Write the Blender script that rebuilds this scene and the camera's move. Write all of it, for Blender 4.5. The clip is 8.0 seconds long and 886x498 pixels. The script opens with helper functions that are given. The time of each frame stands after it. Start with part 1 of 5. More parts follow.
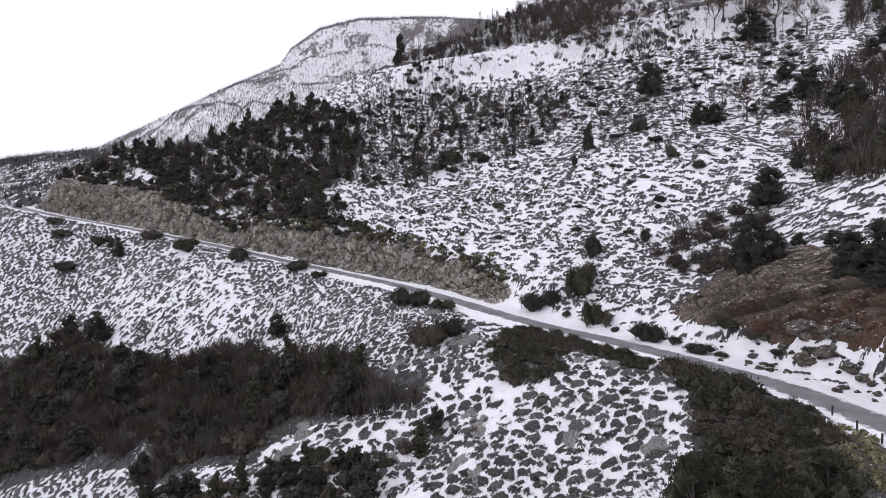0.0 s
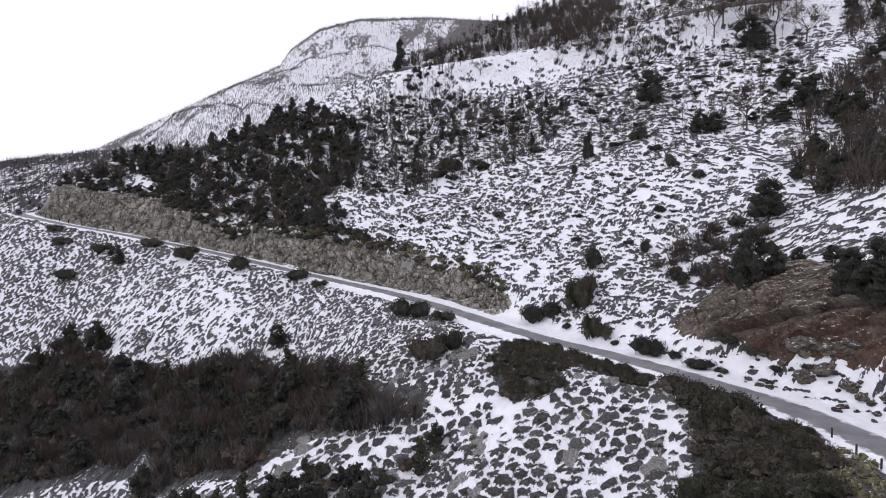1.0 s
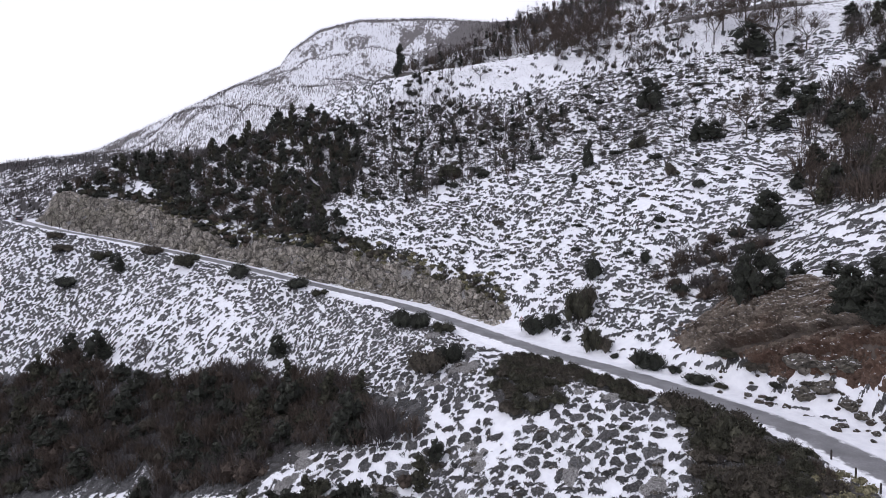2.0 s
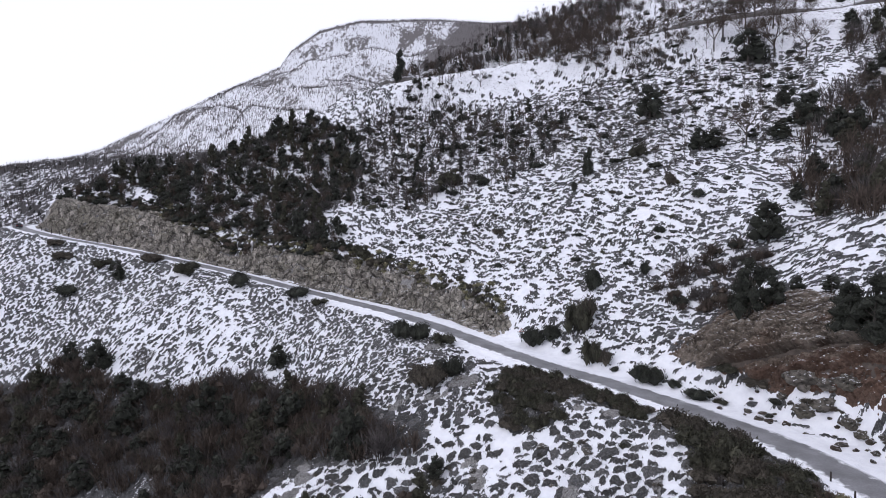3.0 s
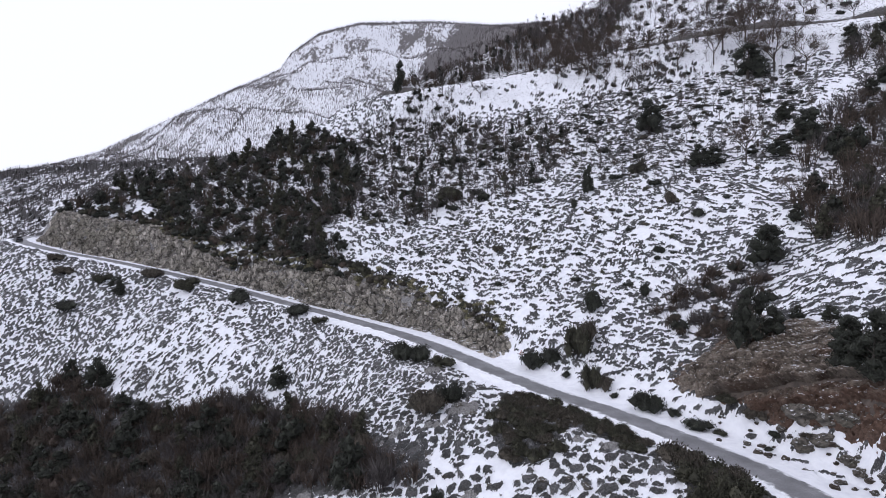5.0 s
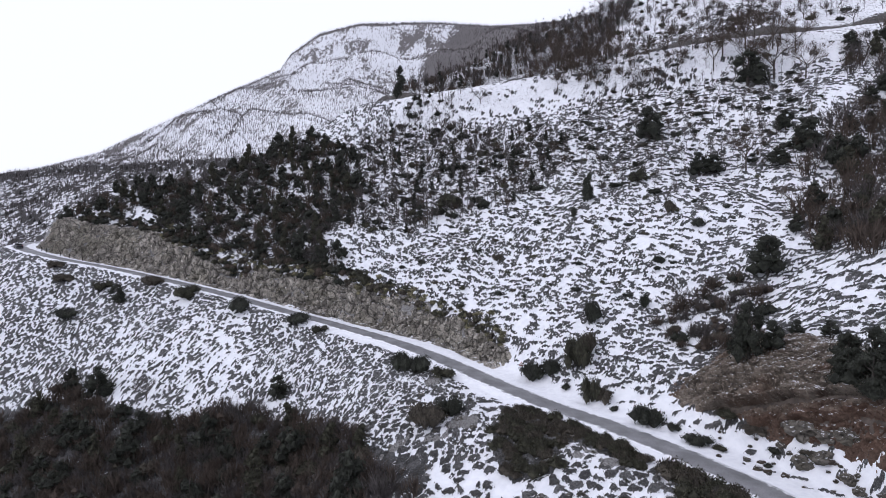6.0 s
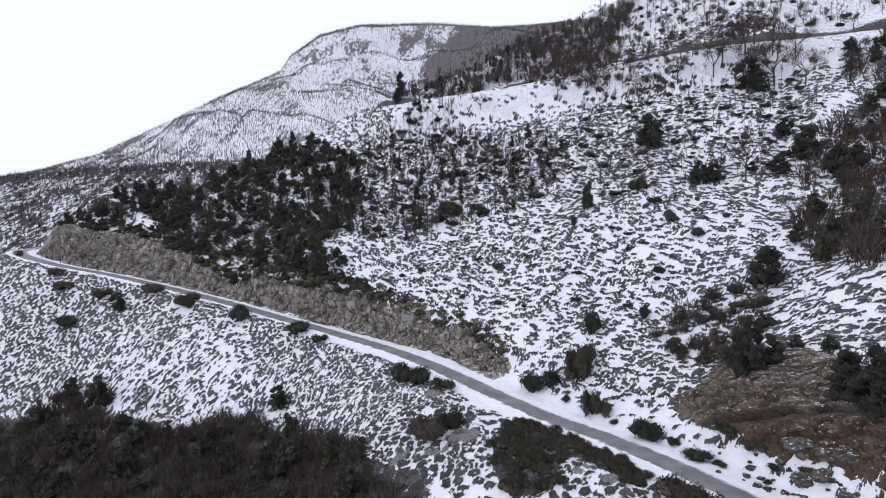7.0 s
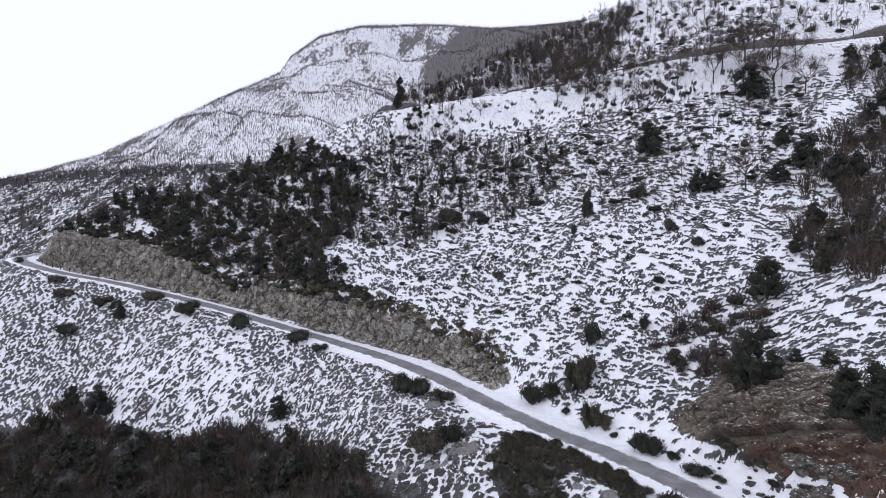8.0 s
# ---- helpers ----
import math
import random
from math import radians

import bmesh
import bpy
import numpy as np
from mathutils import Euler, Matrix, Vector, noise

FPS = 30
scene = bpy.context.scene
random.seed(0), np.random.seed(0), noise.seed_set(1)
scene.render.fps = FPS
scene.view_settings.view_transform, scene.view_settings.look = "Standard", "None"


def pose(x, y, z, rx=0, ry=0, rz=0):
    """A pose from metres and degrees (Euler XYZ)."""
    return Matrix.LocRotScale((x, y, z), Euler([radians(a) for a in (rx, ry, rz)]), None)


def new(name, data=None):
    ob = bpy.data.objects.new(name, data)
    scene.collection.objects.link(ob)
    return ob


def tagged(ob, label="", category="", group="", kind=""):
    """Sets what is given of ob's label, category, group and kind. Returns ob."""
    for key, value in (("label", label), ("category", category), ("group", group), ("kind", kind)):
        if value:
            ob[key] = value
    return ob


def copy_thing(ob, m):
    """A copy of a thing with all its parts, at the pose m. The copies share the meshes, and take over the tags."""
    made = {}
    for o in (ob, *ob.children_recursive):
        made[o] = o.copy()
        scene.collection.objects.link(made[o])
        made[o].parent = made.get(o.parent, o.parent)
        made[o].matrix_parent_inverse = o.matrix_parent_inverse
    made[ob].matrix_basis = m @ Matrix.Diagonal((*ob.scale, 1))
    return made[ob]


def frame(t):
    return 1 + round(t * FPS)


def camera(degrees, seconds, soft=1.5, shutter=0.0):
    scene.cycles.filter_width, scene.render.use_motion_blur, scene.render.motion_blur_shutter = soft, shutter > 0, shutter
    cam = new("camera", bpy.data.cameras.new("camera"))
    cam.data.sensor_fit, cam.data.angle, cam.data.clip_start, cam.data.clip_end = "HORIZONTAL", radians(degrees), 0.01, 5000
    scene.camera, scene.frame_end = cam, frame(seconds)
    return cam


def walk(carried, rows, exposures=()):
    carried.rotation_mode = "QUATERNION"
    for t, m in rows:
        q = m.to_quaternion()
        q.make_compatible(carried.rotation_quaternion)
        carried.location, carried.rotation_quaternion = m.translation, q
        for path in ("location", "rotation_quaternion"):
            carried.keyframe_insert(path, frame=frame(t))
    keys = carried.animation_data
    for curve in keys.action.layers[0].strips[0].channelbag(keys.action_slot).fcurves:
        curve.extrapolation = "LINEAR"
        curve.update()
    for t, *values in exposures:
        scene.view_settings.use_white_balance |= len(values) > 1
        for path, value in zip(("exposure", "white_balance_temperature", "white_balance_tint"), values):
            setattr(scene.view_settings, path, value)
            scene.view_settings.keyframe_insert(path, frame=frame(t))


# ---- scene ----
import itertools

# ---- the camera: a drone that rises straight up ----
CLIMB, EYE, TILT = 17.0, 20.0, -2.2
cam = camera(72.0, 8.0, soft=0.7)
walk(cam, [(t, pose(0, 0, EYE + CLIMB * t / 8.0, 90 + TILT, 0, 0)) for t in (0.0, 1.0, 2.0, 3.0, 4.0, 5.0, 6.0, 7.0, 8.0)], [(0.0, -0.40, 6250, 15.0), (1.5, -0.40, 6130, 15.5), (3.0, -0.40, 5990, 14.5), (8.0, -0.43, 5930, 14.0)])

# ---- light: bright overcast winter sky ----
SUN_UP, SUN_TURN = 38.0, 250.0
world = bpy.data.worlds.new("world")
scene.world = world
world.use_nodes = True
wn, wl = world.node_tree.nodes, world.node_tree.links
back = wn["Background"]
sky = wn.new("ShaderNodeTexSky")
sky.sky_type = "NISHITA"
sky.sun_disc = False
sky.sun_elevation, sky.sun_rotation = radians(SUN_UP), radians(SUN_TURN)
sky.dust_density, sky.air_density, sky.ozone_density = 4.0, 1.0, 1.0
scale = wn.new("ShaderNodeVectorMath")
scale.operation = "SCALE"
scale.inputs["Scale"].default_value = 0.05
wl.new(sky.outputs["Color"], scale.inputs[0])
cloud = wn.new("ShaderNodeMix")
cloud.data_type = "RGBA"
cloud.inputs[0].default_value = 0.85
wl.new(scale.outputs[0], cloud.inputs[6])
cloud.inputs[7].default_value = (1.58, 1.56, 1.64, 1.0)
wl.new(cloud.outputs[2], back.inputs["Color"])
back.inputs["Strength"].default_value = 1.0
sun_data = bpy.data.lights.new("sun", "SUN")
sun_data.energy, sun_data.angle, sun_data.color = 0.9, radians(16), (1.0, 0.96, 0.92)
sun = new("sun", sun_data)
sun.matrix_world = pose(0, 0, 200, 90 - SUN_UP, 0, 180 - SUN_TURN)

# ---- materials ----
def material(name, rough=0.9):
    m = bpy.data.materials.new(name)
    m.use_nodes = True
    bsdf = m.node_tree.nodes["Principled BSDF"]
    bsdf.inputs["Roughness"].default_value = rough
    bsdf.inputs["Specular IOR Level"].default_value = 0.25
    return m, m.node_tree.nodes, m.node_tree.links, bsdf


def noise_node(n, l, scale, detail=4.0, rough=0.55, coords=None, stretch=None):
    t = n.new("ShaderNodeTexNoise")
    t.inputs["Scale"].default_value, t.inputs["Detail"].default_value, t.inputs["Roughness"].default_value = scale, detail, rough
    if coords is None:
        coords = n.new("ShaderNodeTexCoord").outputs["Object"]
    if stretch:
        mp = n.new("ShaderNodeMapping")
        mp.inputs["Scale"].default_value = stretch
        l.new(coords, mp.inputs["Vector"])
        coords = mp.outputs["Vector"]
    l.new(coords, t.inputs["Vector"])
    return t.outputs["Fac"]


def ramp(n, l, fac, stops):
    r = n.new("ShaderNodeValToRGB")
    e = r.color_ramp.elements
    while len(e) < len(stops):
        e.new(0.5)
    for el, (p, c) in zip(e, stops):
        el.position = p
        el.color = (c, c, c, 1) if isinstance(c, (int, float)) else (*c, 1)
    l.new(fac, r.inputs["Fac"])
    return r.outputs["Color"]


def mix(n, l, fac, a, b):
    m = n.new("ShaderNodeMix")
    m.data_type = "RGBA"
    for sock, v in ((m.inputs[0], fac), (m.inputs[6], a), (m.inputs[7], b)):
        if isinstance(v, (int, float)):
            sock.default_value = v
        elif isinstance(v, tuple):
            sock.default_value = (*v, 1)
        else:
            l.new(v, sock)
    return m.outputs[2]


def calc(n, l, op, a, b=None, clamp=False):
    m = n.new("ShaderNodeMath")
    m.operation, m.use_clamp = op, clamp
    for sock, v in zip(m.inputs, (a, b)):
        if v is None:
            continue
        if isinstance(v, (int, float)):
            sock.default_value = v
        else:
            l.new(v, sock)
    return m.outputs[0]


def bump(n, l, bsdf, height, strength, dist):
    b = n.new("ShaderNodeBump")
    b.inputs["Strength"].default_value, b.inputs["Distance"].default_value = strength, dist
    l.new(height, b.inputs["Height"])
    l.new(b.outputs["Normal"], bsdf.inputs["Normal"])


def attribute(n, name):
    a = n.new("ShaderNodeAttribute")
    a.attribute_name = name
    return a.outputs["Fac"]


SNOW_WHITE = (0.80, 0.81, 0.84)


def contour_coords(n, l):
    """Coordinates along and across the slope, carried by the sheet."""
    c = n.new("ShaderNodeCombineXYZ")
    l.new(attribute(n, "along"), c.inputs[0])
    l.new(attribute(n, "across"), c.inputs[1])
    return c.outputs[0]


def ground_material():
    """Thin snow with grass tips and heath showing through, bare scree and earth, by the sheet's own cover fields."""
    m, n, l, b = material("snowy_heath", 0.85)
    veg, scree, earth = attribute(n, "veg"), attribute(n, "scree"), attribute(n, "earth")
    co = contour_coords(n, l)
    streak = noise_node(n, l, 1.0, 5, 0.62, co, (0.95, 2.0, 1.0))
    fine, mid, big = noise_node(n, l, 4.5, 4, 0.65), noise_node(n, l, 0.9, 4), noise_node(n, l, 0.06, 3)
    ragged = noise_node(n, l, 1.0, 5, 0.7, co, (1.9, 5.0, 1.0))
    swing = calc(n, l, "ADD", 0.45, calc(n, l, "MULTIPLY", attribute(n, "coarse"), 1.3))
    edge = calc(n, l, "ADD", veg, calc(n, l, "MULTIPLY", calc(n, l, "SUBTRACT", streak, 0.5), swing))
    edge = calc(n, l, "ADD", edge, calc(n, l, "MULTIPLY", calc(n, l, "SUBTRACT", ragged, 0.5), 1.15))
    edge = calc(n, l, "ADD", edge, calc(n, l, "MULTIPLY", calc(n, l, "SUBTRACT", fine, 0.5), 0.45))
    heath = ramp(n, l, fine, [(0.3, (0.018, 0.018, 0.0185)), (0.5, (0.05, 0.050, 0.051)), (0.68, (0.135, 0.133, 0.132))])
    heath = mix(n, l, ramp(n, l, big, [(0.48, 0.0), (0.72, 0.3)]), heath, (0.075, 0.071, 0.065))
    stony = ramp(n, l, fine, [(0.3, (0.045, 0.045, 0.046)), (0.5, (0.12, 0.12, 0.122)), (0.7, (0.25, 0.248, 0.245))])
    heath = mix(n, l, ramp(n, l, attribute(n, "tone"), [(0.45, 0.0), (0.8, 0.6)]), heath, stony)
    stone = ramp(n, l, fine, [(0.3, (0.08, 0.078, 0.076)), (0.5, (0.22, 0.215, 0.21)), (0.7, (0.40, 0.39, 0.38))])
    soil = ramp(n, l, mid, [(0.3, (0.05, 0.041, 0.035)), (0.65, (0.14, 0.115, 0.098))])
    under = mix(n, l, ramp(n, l, calc(n, l, "ADD", scree, calc(n, l, "MULTIPLY", calc(n, l, "SUBTRACT", mid, 0.5), 0.6)), [(0.45, 0.0), (0.55, 1.0)]), heath, stone)
    under = mix(n, l, earth, under, soil)
    snow = ramp(n, l, mid, [(0.25, (0.70, 0.71, 0.75)), (0.6, SNOW_WHITE)])
    bare = ramp(n, l, edge, [(0.47, 0.0), (0.53, 1.0)])
    l.new(mix(n, l, bare, snow, under), b.inputs["Base Color"])
    bump(n, l, b, calc(n, l, "ADD", calc(n, l, "ADD", fine, mid), calc(n, l, "MULTIPLY", bare, calc(n, l, "ADD", fine, 0.3))), 0.6, 0.22)
    return m


def rock_material(name, dark, light, moss, snowy=0.15, cracked=1.0, size=1.0, layers=None, soil=None, upright=1.5):
    m, n, l, b = material(name, 0.92)
    co = n.new("ShaderNodeTexCoord").outputs["Object"]
    strata = noise_node(n, l, 1.0, 6, 0.6, contour_coords(n, l), (*layers, 1.0)) if layers else noise_node(n, l, 0.8, 6, 0.65, co, (0.45, 0.45, 1.8))
    grain = noise_node(n, l, 3.0, 5, 0.7, co)
    blot = noise_node(n, l, 0.16, 3, 0.5, co)
    c = ramp(n, l, strata, [(0.30, dark), (0.48, tuple((a + c) / 2 for a, c in zip(dark, light))), (0.66, light)])
    c = mix(n, l, ramp(n, l, grain, [(0.32, 0.8), (0.43, 0.0)]), c, tuple(0.35 * v for v in dark))
    c = mix(n, l, ramp(n, l, blot, [(0.48, 0.0), (0.66, 0.55)]), c, moss)
    if soil:
        c = mix(n, l, ramp(n, l, noise_node(n, l, 2.2, 3, 0.6, co), [(0.57, 0.0), (0.64, 0.8)]), c, tuple(1.35 * v for v in light))
        depth = calc(n, l, "ADD", attribute(n, "across"), calc(n, l, "MULTIPLY", calc(n, l, "SUBTRACT", strata, 0.5), 5.0))
        c = mix(n, l, ramp(n, l, calc(n, l, "MULTIPLY", depth, 0.01), [(0.01 * soil[0] - 0.02, 0.75), (0.01 * soil[0], 0.0)]), c, mix(n, l, grain, tuple(0.4 * v for v in soil[1]), soil[1]))
    warp = n.new("ShaderNodeTexNoise")
    warp.inputs["Scale"].default_value = 0.9
    l.new(co, warp.inputs["Vector"])
    push = n.new("ShaderNodeVectorMath")
    push.operation = "MULTIPLY_ADD"
    l.new(warp.outputs["Color"], push.inputs[0])
    push.inputs[1].default_value = (1.6, 1.6, 1.6)
    l.new(co, push.inputs[2])
    height = calc(n, l, "ADD", strata, grain)
    # cracks: bump lines, with the shade of their crevices put into the colour
    for fit, depth in ((0.5 * size, 0.7 * cracked), (1.4 * size, 0.5 * cracked)):
        crack = n.new("ShaderNodeTexVoronoi")
        crack.feature = "DISTANCE_TO_EDGE"
        mp = n.new("ShaderNodeMapping")
        mp.inputs["Scale"].default_value = (fit, fit, fit * upright)
        l.new(push.outputs[0], mp.inputs["Vector"])
        l.new(mp.outputs["Vector"], crack.inputs["Vector"])
        crack.inputs["Scale"].default_value = 1.0
        line = ramp(n, l, crack.outputs["Distance"], [(0.0, depth), (0.07, 0.0)])
        c = mix(n, l, line, c, tuple(0.35 * v for v in dark))
        height = calc(n, l, "SUBTRACT", height, line)
    up = n.new("ShaderNodeSeparateXYZ")
    l.new(n.new("ShaderNodeNewGeometry").outputs["Normal"], up.inputs[0])
    lies = calc(n, l, "ADD", up.outputs["Z"], calc(n, l, "MULTIPLY", calc(n, l, "SUBTRACT", grain, 0.5), 1.0))
    c = mix(n, l, calc(n, l, "MULTIPLY", ramp(n, l, lies, [(0.86 - snowy, 0.0), (0.98 - snowy, 1.0)]), 1.0), c, SNOW_WHITE)
    l.new(c, b.inputs["Base Color"])
    bump(n, l, b, height, 1.0, 0.5)
    return m


def asphalt_material():
    m, n, l, b = material("worn_wet_asphalt", 0.55)
    side = attribute(n, "side")
    grain, patch = noise_node(n, l, 6.0, 4), noise_node(n, l, 0.35, 4)
    c = ramp(n, l, patch, [(0.3, (0.13, 0.13, 0.135)), (0.7, (0.25, 0.25, 0.26))])
    c = mix(n, l, ramp(n, l, grain, [(0.35, 0.4), (0.6, 0.0)]), c, (0.10, 0.10, 0.105))
    slush = calc(n, l, "ADD", side, calc(n, l, "MULTIPLY", calc(n, l, "SUBTRACT", noise_node(n, l, 0.8, 5), 0.5), 0.9))
    c = mix(n, l, ramp(n, l, slush, [(0.68, 0.0), (0.86, 1.0)]), c, SNOW_WHITE)
    l.new(c, b.inputs["Base Color"])
    bump(n, l, b, grain, 0.2, 0.03)
    return m


def plain_material(name, stops, scale, rough=0.9, stretch=None, relief=0.0, island=0.0):
    m, n, l, b = material(name, rough)
    f = noise_node(n, l, scale, 4, 0.6, None, stretch)
    c = ramp(n, l, f, stops)
    if island:
        r = n.new("ShaderNodeNewGeometry").outputs["Random Per Island"]
        hsv = n.new("ShaderNodeHueSaturation")
        l.new(c, hsv.inputs["Color"])
        l.new(calc(n, l, "ADD", calc(n, l, "MULTIPLY", r, 2 * island), 1.0 - island), hsv.inputs["Value"])
        c = hsv.outputs["Color"]
    l.new(c, b.inputs["Base Color"])
    if relief:
        bump(n, l, b, f, relief, 0.05)
    return m


GROUND = ground_material()
ROCK_GREY = rock_material("weathered_limestone", (0.13, 0.118, 0.102), (0.66, 0.61, 0.535), (0.33, 0.305, 0.24), -0.10, 1.1, 0.9, (0.55, 0.25), None, 0.8)
ROCK_BROWN = rock_material("brown_earthy_rock", (0.05, 0.039, 0.031), (0.31, 0.262, 0.215), (0.15, 0.085, 0.055), -0.10, 0.35, 1.8, (0.45, 0.8), (30.0, (0.20, 0.112, 0.078)))
ASPHALT = asphalt_material()

# ---- the lie of the land, as fields over the plan ----
def lattice(x, y, seed):
    """Gradient noise over the plan, about -0.7 to 0.7."""
    xi, yi = np.floor(x).astype(np.int64), np.floor(y).astype(np.int64)
    xf, yf = x - xi, y - yi

    def corner(i, j):
        h = ((xi + i) * 374761393 + (yi + j) * 668265263 + seed * 974634777) & 0xFFFFFFFF
        h = ((h ^ (h >> 13)) * 1274126177) & 0xFFFFFFFF
        a = (h ^ (h >> 16)) / 4294967296.0 * 2 * np.pi
        return np.cos(a) * (xf - i) + np.sin(a) * (yf - j)

    u, v = xf * xf * xf * (xf * (xf * 6 - 15) + 10), yf * yf * yf * (yf * (yf * 6 - 15) + 10)
    a, b = corner(0, 0) * (1 - u) + corner(1, 0) * u, corner(0, 1) * (1 - u) + corner(1, 1) * u
    return a * (1 - v) + b * v


def fractal(x, y, seed, octaves=4, gain=0.5):
    out, amp = 0.0, 1.0
    for k in range(octaves):
        out = out + amp * lattice(x * 2 ** k, y * 2 ** k, seed + 17 * k)
        amp *= gain
    return out


def ease(a, b, x):
    t = np.clip((x - a) / (b - a), 0, 1)
    return t * t * (3 - 2 * t)


def glide(points, step):
    """A smooth line through a few points, at even steps: distance along it, places."""
    p = np.array(points, float)
    p = np.vstack([2 * p[0] - p[1], p, 2 * p[-1] - p[-2]])
    out = []
    for a, b, c, d in zip(p, p[1:], p[2:], p[3:]):
        for u in np.linspace(0, 1, 40, endpoint=False):
            out.append(0.5 * (2 * b + (c - a) * u + (2 * a - 5 * b + 4 * c - d) * u * u + (3 * b - a - 3 * c + d) * u ** 3))
    out = np.array(out + [p[-2]])
    run = np.r_[0, np.cumsum(np.linalg.norm(np.diff(out[:, :2], axis=0), axis=1))]
    s = np.arange(0, run[-1], step)
    return s, np.stack([np.interp(s, run, out[:, i]) for i in range(3)], 1)


def beside(line, x, y):
    """Nearest step of a line, and the distance to its right (plus) or left (minus), for places of the plan."""
    way = np.gradient(line[:, :2], axis=0)
    way /= np.linalg.norm(way, axis=1)[:, None]
    near, dist = np.zeros(x.shape, int), np.zeros(x.shape)
    for k in range(0, len(x), 4000):
        dx, dy = x[k:k + 4000, None] - line[None, :, 0], y[k:k + 4000, None] - line[None, :, 1]
        q = dx * dx + dy * dy
        i = q.argmin(1)
        j = np.arange(len(i))
        near[k:k + 4000] = i
        turn = way[i, 1] * dx[j, i] - way[i, 0] * dy[j, i]
        dist[k:k + 4000] = np.sign(turn) * np.sqrt(q[j, i])
    return near, dist


# the road: x, y, height
ROAD = [(46, -150, 0.6), (42.5, -30, 1.3), (41, 25, 1.8), (39.3, 60, 2.0), (34.2, 75.4, 2.2), (25.2, 89.8, 2.8), (17.2, 99.0, 3.4), (9.6, 109.6, 4.2), (-0.5, 123.8, 5.5), (-12.3, 136, 7.1), (-26.8, 146.5, 9.0),
        (-42.4, 155.5, 11.4), (-60.9, 166, 14.3), (-80.3, 175, 17.2), (-100, 181.3, 20.3), (-117, 184, 23.0), (-132, 192, 25.3), (-142, 206, 26.4), (-142, 226, 27.3), (-128, 242, 28.3)]
ROAD_S, ROAD_P = glide(ROAD, 1.0)
ROAD_S = ROAD_S - 175.0
# sections along the road: station, flat verge, height and run of the rock cut, slope above, slope below, shoulder below
CUTS = np.array([(-180, 6, 6, 6, 0.40, 0.30, 5), (0, 7, 8, 6, 0.40, 0.25, 4), (40, 7.2, 11.5, 6.5, 0.40, 0.40, 5), (54, 6, 11, 7.5, 0.42, 0.48, 9), (65, 4.6, 6, 10, 0.47, 0.49, 11),
                 (80, 5, 3.5, 8, 0.56, 0.48, 11), (97, 6, 4, 6, 0.61, 0.46, 9), (106, 6, 5, 5, 0.65, 0.48, 8), (116, 7.5, 6, 5, 0.68, 0.52, 6), (132, 6, 8, 5, 0.68, 0.62, 4.5), (153, 5, 9, 6, 0.68, 0.70, 3.6),
                 (183, 5, 8.2, 7, 0.67, 0.76, 3.4), (207, 4.8, 9, 7, 0.74, 0.86, 3.0), (235, 4.5, 9, 8, 0.71, 1.02, 2.8), (255, 5, 9, 6, 0.60, 0.9, 3.2), (330, 5, 8, 5, 0.60, 0.7, 3.4)])
CREST = [(-190, 205, 0), (-122, 216, 0), (-82, 224, 0), (-50, 238, 0), (-15, 264, 0), (35, 292, 0), (110, 318, 0), (260, 340, 0), (700, 380, 0)]
CREST_P = glide(CREST, 4.0)[1]
# the upper road, of which only the bank and the shelf show
UPPER = [(-60, 265, 78), (-10, 248, 84.1), (15, 242, 86.6), (38, 237.5, 89.6), (66, 227, 93.2), (97, 217, 96.6), (127, 208, 97.2), (146, 202, 97.8), (210, 192, 99)]
UPPER_P = glide(UPPER, 2.0)[1]
FLOOR = -45.0


def section(s, k):
    return np.interp(s, CUTS[:, 0], CUTS[:, k])


def spread(x, y, d):
    """Station and height of the road near a place, averaged over a longer stretch the farther off it is."""
    s, z = np.zeros(x.shape), np.zeros(x.shape)
    lx, ly, lz, ls = ROAD_P[::3, 0], ROAD_P[::3, 1], ROAD_P[::3, 2], ROAD_S[::3]
    for k in range(0, len(x), 4000):
        j = slice(k, k + 4000)
        r = np.sqrt((x[j, None] - lx) ** 2 + (y[j, None] - ly) ** 2)
        w = np.exp((d[j, None] - r) / (0.6 + 0.07 * d[j, None]))
        t = w.sum(1)
        s[j], z[j] = (w * ls).sum(1) / t, (w * lz).sum(1) / t
    return s, z


